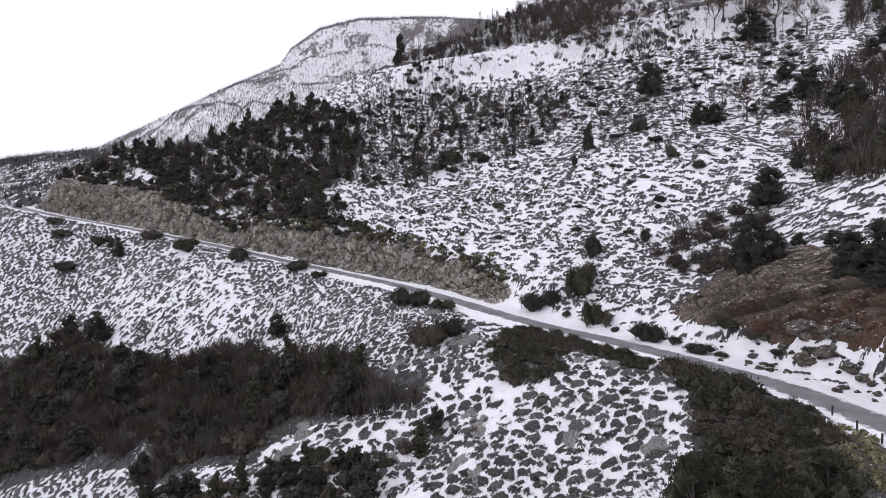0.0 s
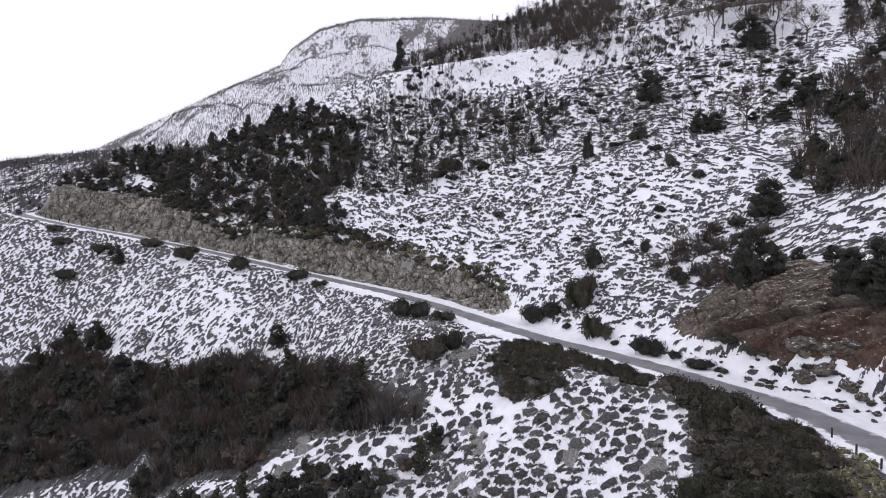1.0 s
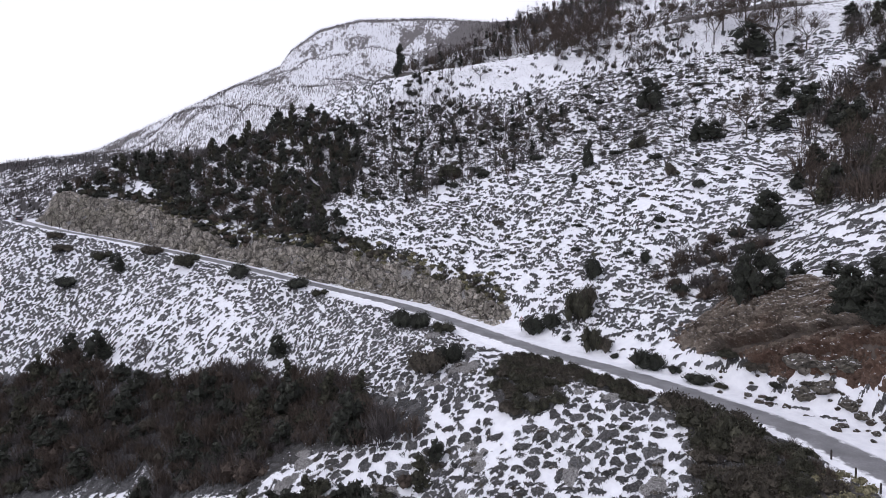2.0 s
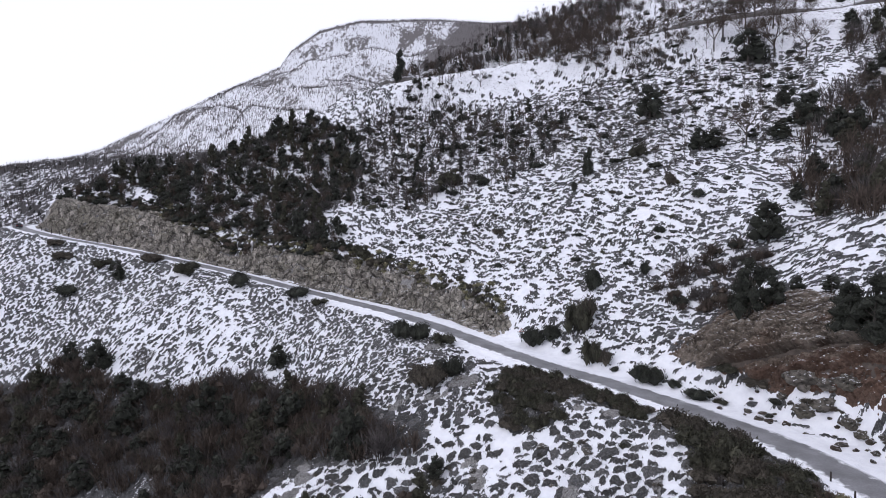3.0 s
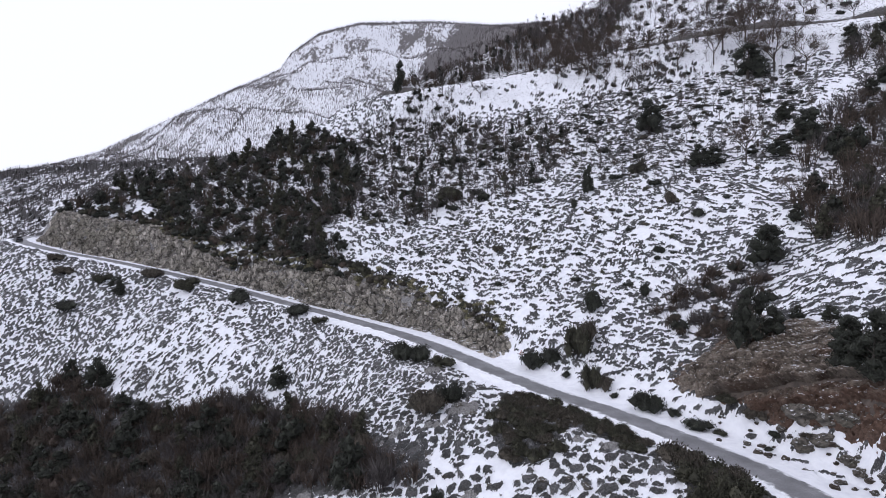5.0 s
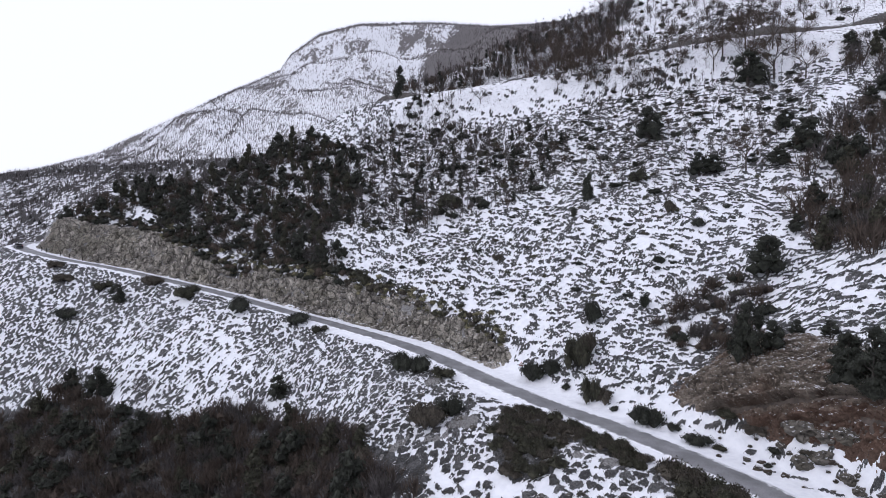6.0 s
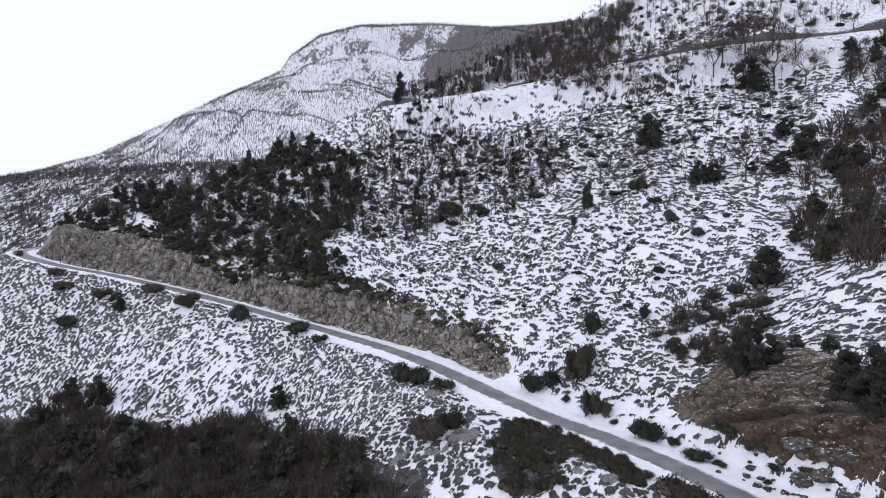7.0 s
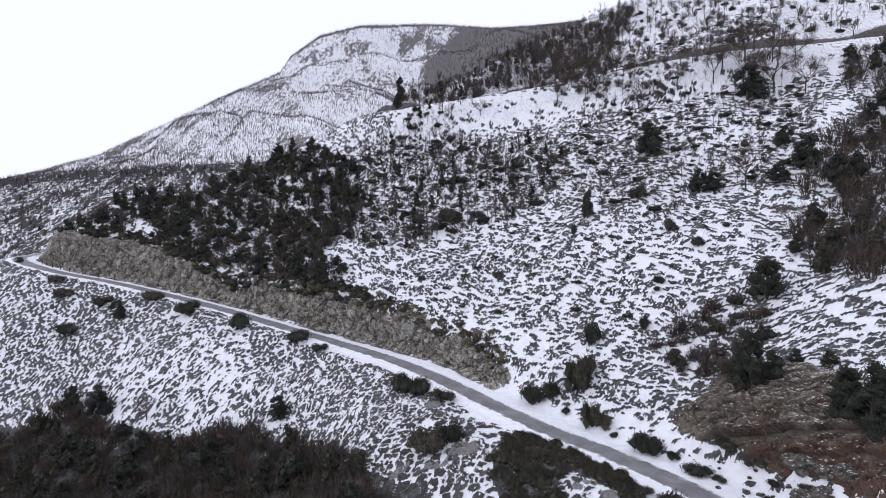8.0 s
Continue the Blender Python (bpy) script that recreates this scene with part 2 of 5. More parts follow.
def land(x, y):
    """Height, and the place by the road (station, distance uphill of it), for places of the plan."""
    i, d = beside(ROAD_P, x, y)
    s, zr = spread(x, y, np.abs(d))
    flat, high, run, above, below, shoulder = [section(s, k) for k in range(1, 7)]
    wob = 1.4 * fractal(s / 14.0, d / 40.0, 3, 3)
    up = np.maximum(d - flat - wob * ease(3, 8, d), 0)
    z_up = high * ease(0, 1, up / run) + above * np.maximum(up - run * 0.8, 0)
    down = np.maximum(-d - shoulder, 0)
    z_down = -below * (np.sqrt(down ** 2 + 4) - 2) - 0.3 * ease(2.6, 4.0, -d) - 0.04 * np.clip(-d - 3, 0, 30)
    z = zr + np.where(d > 0, z_up, z_down)
    far = ease(6, 40, np.abs(d))
    z = z + far * (3.0 * fractal(x / 42.0, y / 42.0, 5, 3) + 0.5 * fractal(x / 7.0, y / 7.0, 9, 3))
    iu, du = beside(UPPER_P, x, y)
    shelf = ease(np.where(du > 0, 22.0, 8.0), 3.0, np.abs(du)) * ease(0, 6, iu) * ease(len(UPPER_P) - 1, len(UPPER_P) - 6, iu)
    z = z + shelf * (UPPER_P[iu, 2] - z)
    _, e = beside(CREST_P, x, y)
    e = -e
    z = z - 1.15 * (np.sqrt(np.maximum(e + 6, 0) ** 2 + 64) - 8)
    z = FLOOR + np.logaddexp(0, (z - FLOOR) / 6.0) * 6.0
    return z, s, d


def mesh_from_grid(name, x, y, z, smooth=True):
    """A sheet over a grid of places, rows in y and columns in x."""
    rows, cols = z.shape
    me = bpy.data.meshes.new(name)
    co = np.stack([x, y, z], -1).reshape(-1, 3).astype(np.float32)
    k = np.arange(rows * cols).reshape(rows, cols)
    quads = np.stack([k[:-1, :-1], k[:-1, 1:], k[1:, 1:], k[1:, :-1]], -1).reshape(-1, 4)
    me.vertices.add(len(co))
    me.vertices.foreach_set("co", co.ravel())
    me.loops.add(quads.size)
    me.loops.foreach_set("vertex_index", quads.ravel().astype(np.int32))
    me.polygons.add(len(quads))
    me.polygons.foreach_set("loop_start", np.arange(0, quads.size, 4, dtype=np.int32))
    me.polygons.foreach_set("use_smooth", np.full(len(quads), smooth))
    me.update(calc_edges=True)
    return me


def give(me, name, values):
    me.attributes.new(name, "FLOAT", "POINT").data.foreach_set("value", np.asarray(values, np.float32).ravel())


def inside(poly, x, y):
    """Whether places of the plan lie within a polygon."""
    hit = np.zeros(x.shape, bool)
    for (x0, y0), (x1, y1) in zip(poly, poly[1:] + poly[:1]):
        if y0 != y1:
            hit ^= ((y0 > y) != (y1 > y)) & (x < (x1 - x0) * (y - y0) / (y1 - y0) + x0)
    return hit


def rough_inside(poly, x, y, wander=5.0):
    """The same with an uneven, frayed outline."""
    k = wander / 5.0
    return inside(poly, x + wander * fractal(x / (14 * k), y / (14 * k), 21, 3), y + wander * fractal(x / (14 * k), y / (14 * k), 22, 3))


# woods and thickets on the plan
LOW_WOOD = [(-112, 146), (-87, 142), (-58, 127.5), (-44, 125), (-28, 116), (-18.5, 105), (-8, 92), (-2, 89.5), (-3, 83), (-13.5, 87), (-23, 88), (-27, 83), (-38, 90), (-55, 106), (-75, 109), (-95, 112), (-120, 128)]
LOW_BRUSH = [(-46, 85), (-24, 77), (-25, 82), (-17, 76), (-12, 78), (-6, 75), (-2, 79), (0.4, 75), (-6, 71), (-9.5, 68), (-20, 64), (-45, 70)]
HEATHER = [(7.3, 91.4), (10.4, 95.5), (13.4, 97.0), (18.6, 91.6), (22.8, 87.4), (26.5, 79), (25.4, 75), (21.0, 81.4), (17.4, 86), (14.5, 78), (9.2, 79), (7.5, 83.3)]
THICKET = [(28, 74), (31.5, 73.5), (33.3, 69), (35.5, 63), (36, 57.3), (33.2, 50), (29.5, 44), (23, 44), (21.5, 52), (24.5, 59), (27.5, 66)]
DARK_WOOD = [(-126, 197), (-117, 208), (-95, 216), (-75, 222), (-48, 234), (-33, 224), (-31, 183), (-27, 159), (-38, 161), (-55, 175), (-82, 189), (-100, 196)]
THIN_WOOD = [(-40, 228), (-14, 236), (34, 208), (40, 194), (34, 172), (2.6, 172), (-27, 178)]
RIDGE_WOOD = [(-22, 262), (-10, 256), (39, 248), (64, 238), (92, 300), (50, 290), (0, 276)]
HIGH_SLOPE = [(64, 238), (98, 227), (150, 213), (215, 215), (180, 300), (92, 300)]
TERRACE_TREES = [(36, 232), (62, 222), (84, 212), (76, 203), (50, 212), (40, 218)]
RIGHT_WOOD = [(88, 152), (97, 158), (108, 164), (126, 190), (150, 190), (112, 100), (78, 100), (69, 110), (77, 128)]
RAVINE = [(42, 112), (55, 117), (57, 111), (47, 87), (45, 94), (41, 105)]


def micro(x, y):
    """Small humps of the ground under the snow."""
    return 0.22 * fractal(x / 2.1, y / 2.1, 33, 2)


def rock_end(s):
    """How far up the run of the cut bare rock shows, before scrub takes over."""
    return np.interp(s, [60, 70, 80, 99, 110, 121, 134, 148, 158, 170, 190, 206, 222], [2.1, 2.0, 0.6, 0.62, 0.66, 0.68, 0.80, 0.77, 0.70, 0.62, 0.52, 0.66, 1.2])


def amount_of(x, y, s, d):
    """How thickly heath tussocks stand, 0 to 1; and the bank of the upper road and the rock cut."""
    amount = np.where(d > 0, 0.55, 0.57) + np.where(d > 0, 0.20, 0.30) * fractal(x / 22.0, y / 22.0, 51, 3)
    amount = amount + 0.06 * ((d < 0) & (s < 105)) + 0.06 * ease(45, 85, d) - 0.14 * ease(52, 85, x) * ease(212, 200, y) * (d > 0) + 0.28 * ease(195, 225, s) * (d < 0)
    iu, du = beside(UPPER_P, x, y)
    terrace = ease(24, 15, du + 5 * fractal(x / 9.0, y / 9.0, 54, 2)) * ease(1.5, 3.5, du) * ease(150, 125, x) * ease(-26, -14, x)
    amount = amount * (1 - terrace) * (1 - 0.62 * (d > 0) * (s < 74) * ease(12, 9.5, d))
    bank = ease(-12, -8.5, du) * ease(-1.2, -2.5, du) * (y > 150)
    for poly, more in ((DARK_WOOD, 0.05), (LOW_WOOD, 0.4), (THICKET, 0.6), (HEATHER, 0.6), (RIDGE_WOOD, 0.3), (RIGHT_WOOD, 0.15), (HIGH_SLOPE, -0.05), (TERRACE_TREES, 0.12)):
        amount = amount + more * rough_inside(poly, x, y, 1.2 if poly in (HEATHER, THICKET) else 13.0 if poly in (DARK_WOOD, THIN_WOOD) else 7.0)
    flat, high, run = section(s, 1), section(s, 2), section(s, 3)
    verge_end = np.where(s < 70, 5.0, flat + 1.5) + 1.5 * fractal(s / 4.0, d * 0, 53, 2)
    verge = ease(verge_end + 1.5, verge_end - 1.0, d) * ease(-6.5, -4.0, d)
    verge = np.where((d < 0) & ((s < 52) | (s > 150)), ease(-3.9, -3.0, d + 0.8 * fractal(s / 3.0, d * 0, 58, 2)), verge)
    rag = 0.9 * fractal(s / 2.2, d / 2.2, 57, 2)
    stands = np.where(s < 80, ease(66, 61, s + 2 * rag), ease(101, 107, s))
    cut = stands * ease(0.2, 1.0, d - rag - np.where(s < 80, np.maximum(flat + 2.2, 8.8), flat)) * ease(run * rock_end(s) + 1.2, run * rock_end(s) - 0.2, d - flat + 2.5 * rag) * ease(3.5, 6.0, high)
    return np.clip(amount, 0, 1.2) * (1 - verge), verge, bank, cut, terrace


def cells(u, v, seed):
    """Broken blocks: a random value for each cell, and the distance to the crack round it."""
    ui, vi = np.floor(u).astype(np.int64), np.floor(v).astype(np.int64)
    f1, f2, val = np.full(u.shape, 9.0), np.full(u.shape, 9.0), np.zeros(u.shape)
    for i in (-1, 0, 1):
        for j in (-1, 0, 1):
            h = ((ui + i) * 374761393 + (vi + j) * 668265263 + seed * 974634777) & 0xFFFFFFFF
            h = ((h ^ (h >> 13)) * 1274126177) & 0xFFFFFFFF
            a, b, c = (h & 1023) / 1023.0, ((h >> 10) & 1023) / 1023.0, ((h >> 20) & 1023) / 1023.0
            q = np.hypot(ui + i + a - u, vi + j + b - v)
            near = q < f1
            f2 = np.where(near, f1, np.minimum(f2, q))
            val = np.where(near, c, val)
            f1 = np.where(near, q, f1)
    return val, f2 - f1


def patches(x, y, angle, long, wide, seed, wander=0.35):
    """Rounded patches, longer one way, parted by crooked lanes: a random value for each, and the distance to its lane."""
    u, v = x * math.cos(angle) + y * math.sin(angle), y * math.cos(angle) - x * math.sin(angle)
    u = u / long + wander * fractal(x / 2.6, y / 2.6, seed + 1, 2)
    v = v / wide + wander * fractal(x / 2.6, y / 2.6, seed + 2, 2)
    return cells(u, v, seed)


def heath(x, y, s, d, amount):
    """Heath clumps between which the snow lies, 0 to 1 from lane to crown, and the tone of each clump."""
    clump, tone = np.zeros(x.shape), np.zeros(x.shape)
    steep = ease(-11, -19, d + 5 * fractal(x / 9.0, y / 9.0, 141, 2))
    near = ease(111, 103, s + 4 * fractal(x / 6.0, y / 6.0, 142, 2))
    small = ease(-0.05, 0.2, fractal(x / 13.0, y / 13.0, 143, 2) + 0.012 * (s - 88))
    low = d < 0
    # weight, angle, length, width, seed, lane width, share that is bare of clumps
    for share, angle, long, wide, seed, lane, more in ((~low * 1.0, -0.60, 2.0, 0.58, 201, 0.09, 1.22),
                                                       (low * (1 - near) * steep, 1.09, 1.9, 0.62, 211, 0.08, 1.45),
                                                       (low * (1 - near) * (1 - steep), -0.40, 1.7, 0.85, 221, 0.07, 1.60),
                                                       (low * near * (1 - small), -0.35, 1.9, 1.35, 231, 0.10, 1.45),
                                                       (low * near * small, -0.35, 1.25, 0.85, 241, 0.10, 1.4)):
        k = np.flatnonzero(share > 0.02)
        if not len(k):
            continue
        value, lane_off = patches(x[k], y[k], angle, long, wide, seed, 0.22 if seed == 201 else 0.35)
        keep = ease(0.06, -0.06, value - np.clip(more * amount[k], 0.05, 1.0))
        m = ease(lane, lane + 0.20, lane_off) * keep
        clump[k] += share[k] * m
        tone[k] += share[k] * ((value * 7.31) % 1.0) + (0.28 * share[k] if seed in (211, 221) else 0.0)
    tracks, off = patches(x, y, -0.35, 9.0, 3.6, 251, 0.30)
    clump = clump * np.where(low, ease(0.01, 0.07, off), 1.0)
    return clump, tone


def cover(x, y, s, d):
    """How much heath, scree and bare earth shows through the snow."""
    amount, verge, bank, cut, terrace = amount_of(x, y, s, d)
    clump, tone = heath(x, y, s, d, amount)
    coarse = np.maximum.reduce([ease(120, 130, np.maximum(x, -x - 15)), ease(244, 252, y), ease(57, 53, y)])
    clump = (clump * (1 - coarse) + 0.55 * amount * coarse) * (1 - verge)
    veg = 0.10 + 0.80 * clump + 0.29 * terrace
    veg = veg + 0.5 * ease(32, 26, s) * ease(-3.4, -4.2, d) * ease(-30, -22, d)
    for poly in (LOW_WOOD, THICKET, HEATHER):
        veg = veg + 0.45 * inside(poly, x, y)
    scree = ease(0.40, 0.48, fractal(x / 6.0, y / 6.0, 61, 3)) * ease(-5, -9, d) * ease(112, 100, s)
    veg = np.maximum.reduce([veg, 1.3 * cut, 0.9 * bank, 0.72 * scree])
    scree = np.maximum(scree, cut * (s > 75))
    earth = np.maximum(0.35 * bank, np.maximum(cut * (s < 75), 0.25 * ease(32, 26, s) * (d < -3)))
    return veg, scree, earth, cut, clump * (1 - np.clip(bank + cut, 0, 1)), tone


def stretch(*runs):
    """Grid lines in runs of (start, end, step), and on to the horizon both ways."""
    mid = np.concatenate([np.arange(a, b, step) for a, b, step in runs])
    out, w = [0.0], 0.6
    while out[-1] < 2600:
        w = min(w * 1.17, 120.0)
        out.append(out[-1] + w)
    out = np.array(out[1:])
    return np.r_[mid[0] - out[::-1], mid, mid[-1] + out]


def build_ground():
    xs = stretch((-140, -42, 0.46), (-42, 52, 0.30), (52, 125, 0.48))
    ys = stretch((56, 104, 0.30), (104, 200, 0.36), (200, 254, 0.55))
    gx, gy = np.meshgrid(xs, ys)
    x, y = gx.ravel(), gy.ravel()
    z, s, d = land(x, y)
    veg, scree, earth, cut, clump, tone = cover(x, y, s, d)
    grain = 0.5 + 0.9 * fractal(x / 0.8, y / 0.8, 35, 2)
    z = z + micro(x, y) * ease(3.5, 6, np.abs(d)) + clump * (0.22 + 0.20 * tone + 0.30 * grain) - 0.5 * cut
    me = mesh_from_grid("ground", gx, gy, z.reshape(gx.shape))
    low = d < 0
    coarse = np.maximum.reduce([ease(120, 130, np.maximum(x, -x - 15)), ease(244, 252, y), ease(57, 53, y)])
    for name, v in (("veg", veg), ("scree", scree), ("earth", earth), ("tone", tone), ("coarse", coarse), ("along", np.where(low, s - 0.6 * d, 0.69 * y - 0.72 * x)), ("across", np.where(low, d + 0.3 * s, d))):
        give(me, name, v)
    me.materials.append(GROUND)
    tagged(new("ground", me), "steep heath hillside patched with thawing snow", "ground", kind="structure")
    return np.stack([x, y, z], 1), s, d, clump


GROUND_AT, GROUND_S, GROUND_D, GROUND_CLUMP = build_ground()


def build_road():
    k = np.arange(0, len(ROAD_P), 1)
    way = np.gradient(ROAD_P[:, :2], axis=0)
    way /= np.linalg.norm(way, axis=1)[:, None]
    right = np.stack([way[:, 1], -way[:, 0]], 1)
    across = np.array([-2.35, -2.3, -1.8, -1.2, -0.5, 0.0, 0.5, 1.2, 1.8, 2.3, 2.35])
    rag = 0.3 * fractal(k / 5.0, k * 0.0, 71, 3)
    off = across[None, :] + np.where(np.abs(across) > 1.8, np.sign(across), 0)[None, :] * rag[:, None]
    gx, gy = ROAD_P[k, 0, None] + right[k, 0, None] * off, ROAD_P[k, 1, None] + right[k, 1, None] * off
    gz = ROAD_P[k, 2, None] + 0.10 - 0.012 * across[None, :] ** 2
    gz[:, [0, -1]] -= 0.5
    me = mesh_from_grid("road", gx, gy, gz)
    give(me, "side", np.abs(off) / 2.6)
    me.materials.append(ASPHALT)
    return tagged(new("road", me), "narrow grey asphalt road cleared between snowy verges", "road", kind="structure")


build_road()

# ---- the distance ----
# rim of the mountain: x, height
SKYLINE = np.array([(-1900, 60), (-1200, 70), (-784, 179), (-628, 252), (-498, 311), (-368, 365), (-342, 402), (-278, 447), (-187, 469), (-31, 472), (112, 464), (228, 470), (600, 520), (1500, 560)]) + (0, 20)


def far_material(name, dark, low, high, scale):
    m, n, l, b = material(name, 0.9)
    veg = attribute(n, "veg")
    f = noise_node(n, l, scale, 6, 0.65, None, (1.0, 0.55, 0.8))
    e = calc(n, l, "ADD", veg, calc(n, l, "MULTIPLY", calc(n, l, "SUBTRACT", f, 0.5), 1.3))
    l.new(mix(n, l, ramp(n, l, e, [(low, 0.0), (high, 1.0)]), (0.70, 0.71, 0.74), dark), b.inputs["Base Color"])
    return m


# mountain haze is put into the colour: its dark patches are paler than nearer ones
FAR_SNOW = far_material("hazy_distant_snow", (0.16, 0.15, 0.15), 0.46, 0.62, 0.16)
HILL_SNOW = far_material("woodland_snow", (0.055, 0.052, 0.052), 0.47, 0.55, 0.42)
# the mountain's bare trees are lightened too, as haze in their colour
FAR_TREE = plain_material("hazy_distant_trees", [(0.3, (0.11, 0.10, 0.10)), (0.7, (0.19, 0.175, 0.172))], 0.1, island=0.4)
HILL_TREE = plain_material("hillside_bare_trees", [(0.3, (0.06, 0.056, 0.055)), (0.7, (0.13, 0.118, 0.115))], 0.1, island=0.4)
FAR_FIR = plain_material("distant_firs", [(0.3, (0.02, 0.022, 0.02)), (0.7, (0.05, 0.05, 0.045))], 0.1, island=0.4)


def peak(x, y):
    rim = np.interp(x, SKYLINE[:, 0], SKYLINE[:, 1])
    front = np.maximum(1400 - y, 0)
    behind = np.maximum(y - 1400, 0)
    bowl = ease(-420, -250, x) * ease(130, 20, x)
    z = rim - 0.50 * front - 0.5 * behind - bowl * (60 * ease(15, 60, front) - 18 * ease(70, 110, front) + 40 * ease(130, 165, front))
    z = z + ease(0, 90, front) * (20 * fractal(x / 260.0, y / 320.0, 81, 4) + 26 * fractal((x + 0.75 * y) / 90.0, y / 300.0, 83, 4))
    z = z - 30 * ease(0, 50, front) * ease(120, 0, np.abs(x + 640 - 1.3 * front))
    return np.maximum(z, FLOOR - 20)


def brown_slope(x, z):
    """Where the mountain is wooded so thickly that no snow shows."""
    return ease(-10, 40, x + 5 - (z - 430) * 0.5 + 25 * fractal(x / 60.0, z / 40.0, 85, 2)) * ease(300, 350, z + 30 * fractal(x / 50.0, z / 50.0, 86, 2))


def build_mountain():
    gx, gy = np.meshgrid(np.arange(-1300, 900, 9.0), np.arange(760, 1500, 9.0))
    x, y = gx.ravel(), gy.ravel()
    z = peak(x, y)
    me = mesh_from_grid("mountain", gx, gy, z.reshape(gx.shape))
    rim = np.interp(x, SKYLINE[:, 0], SKYLINE[:, 1])
    bands = 0.6 * fractal(x / 110.0, (z - 0.05 * x) / 9.0, 91, 3) * ease(14, 40, rim - z) * ease(150, 60, rim - z) * ease(-460, -330, x)
    bands = bands + 0.5 * fractal((x - 0.9 * z) / 40.0, z / 90.0, 92, 3) * ease(-330, -460, x)
    depth = rim - z + 9 * fractal(x / 70.0, y / 300.0, 94, 3)
    for level, thick in ((20, 3.5), (44, 4.0), (72, 3.5)):
        bands = bands + 0.30 * np.exp(-((depth - level) / thick) ** 2) * ease(-430, -340, x) * ease(70, 10, x) * (0.6 + 0.8 * fractal(x / 35.0, z / 20.0, 96, 2))
    veg = 0.385 + 0.85 * bands + 0.4 * fractal((x + 0.7 * y) / 50.0, z / 60.0, 93, 3) + 0.7 * brown_slope(x, z) + 0.4 * ease(16, 4, rim - z) * ease(-430, -330, x)
    give(me, "veg", veg)
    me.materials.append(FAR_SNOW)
    return tagged(new("mountain", me), "distant snow-covered mountain with a rounded rim", "mountain", kind="structure")


def far_hill(x, y):
    rim = 79 + 0.06 * (x + 385) + 5 * fractal(x / 90.0, x * 0, 95, 3)
    z = rim - 0.52 * np.maximum(530 - y, 0) - 0.3 * np.maximum(y - 530, 0)
    z = z + 7 * fractal(x / 70.0, y / 70.0, 97, 3) * ease(0, 60, np.abs(y - 530))
    return np.maximum(z, FLOOR - 20)


def build_far_hill():
    gx, gy = np.meshgrid(np.arange(-800, 120, 4.0), np.arange(270, 760, 4.0))
    x, y = gx.ravel(), gy.ravel()
    z = far_hill(x, y)
    me = mesh_from_grid("wooded_hill", gx, gy, z.reshape(gx.shape))
    give(me, "veg", 0.55 + 0.30 * fractal(x / 6.0, y / 16.0, 99, 4) + 0.10 * ease(500, 525, y))
    me.materials.append(HILL_SNOW)
    return tagged(new("wooded_hill", me), "far hillside of bare woodland on snow", "hill", kind="structure")


def far_trees(name, x, y, z, tall, wide, limbs, mat, label, r):
    """Many far leafless trees: a thin stem and a few slanting limbs each, in one mesh."""
    n = len(x)
    h = tall * r.uniform(0.6, 1.25, n)
    base = np.stack([x, y, z - 0.5], 1)
    tips, feet, width = [base + np.stack([r.normal(0, 0.03, n) * h, r.normal(0, 0.03, n) * h, h], 1)], [base], [np.full(n, wide)]
    for k in range(limbs):
        f = r.uniform(0.3, 0.85, n)
        a = r.uniform(0, 6.28, n)
        foot = base + np.stack([0 * h, 0 * h, f * h], 1)
        reach = h * (1.05 - f) * r.uniform(0.25, 0.5, n)
        feet.append(foot)
        tips.append(foot + np.stack([np.cos(a) * reach, np.sin(a) * reach, reach * r.uniform(0.9, 1.7, n)], 1))
        width.append(np.full(n, wide * 0.6))
    a, b, w = np.concatenate(feet), np.concatenate(tips), np.concatenate(width)
    t = r.uniform(0, 3.14, len(a))
    side = np.stack([np.cos(t), np.sin(t), 0 * t], 1) * w[:, None] * 0.5
    cross = np.stack([-side[:, 1], side[:, 0], side[:, 2]], 1)
    v = np.stack([a - side, a + side, b, a - cross, a + cross, b], 1).reshape(-1, 3)
    me = bpy.data.meshes.new(name)
    me.vertices.add(len(v))
    me.vertices.foreach_set("co", v.astype(np.float32).ravel())
    me.loops.add(len(v))
    me.loops.foreach_set("vertex_index", np.arange(len(v), dtype=np.int32))
    me.polygons.add(len(v) // 3)
    me.polygons.foreach_set("loop_start", np.arange(0, len(v), 3, dtype=np.int32))
    me.update(calc_edges=True)
    me.materials.append(mat)
    return tagged(new(name, me), label, "trees", kind="stuff")


build_mountain()
build_far_hill()
far_rng = np.random.default_rng(3)
tx, ty = far_rng.uniform(-1000, 500, 120000), far_rng.uniform(860, 1408, 120000)
tz = peak(tx, ty)
t_rim = np.interp(tx, SKYLINE[:, 0], SKYLINE[:, 1])
t_dense = 0.62 + 0.9 * brown_slope(tx, tz) + 0.6 * ease(18, 6, t_rim - tz) * ease(-430, -330, tx) + 0.55 * fractal(tx / 80.0, tz / 60.0, 87, 3)
t_keep = (far_rng.uniform(0, 1, 120000) < t_dense) & (tz > 60)
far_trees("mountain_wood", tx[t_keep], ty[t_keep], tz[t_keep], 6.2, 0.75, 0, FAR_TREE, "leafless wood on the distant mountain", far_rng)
tx, ty = far_rng.uniform(-640, 60, 42000), far_rng.uniform(390, 540, 42000)
t_keep = far_rng.uniform(0, 1, 42000) < 0.62 + 0.3 * ease(480, 515, ty) + 0.8 * fractal(tx / 30.0, ty / 30.0, 89, 2)
tx, ty = tx[t_keep], ty[t_keep]
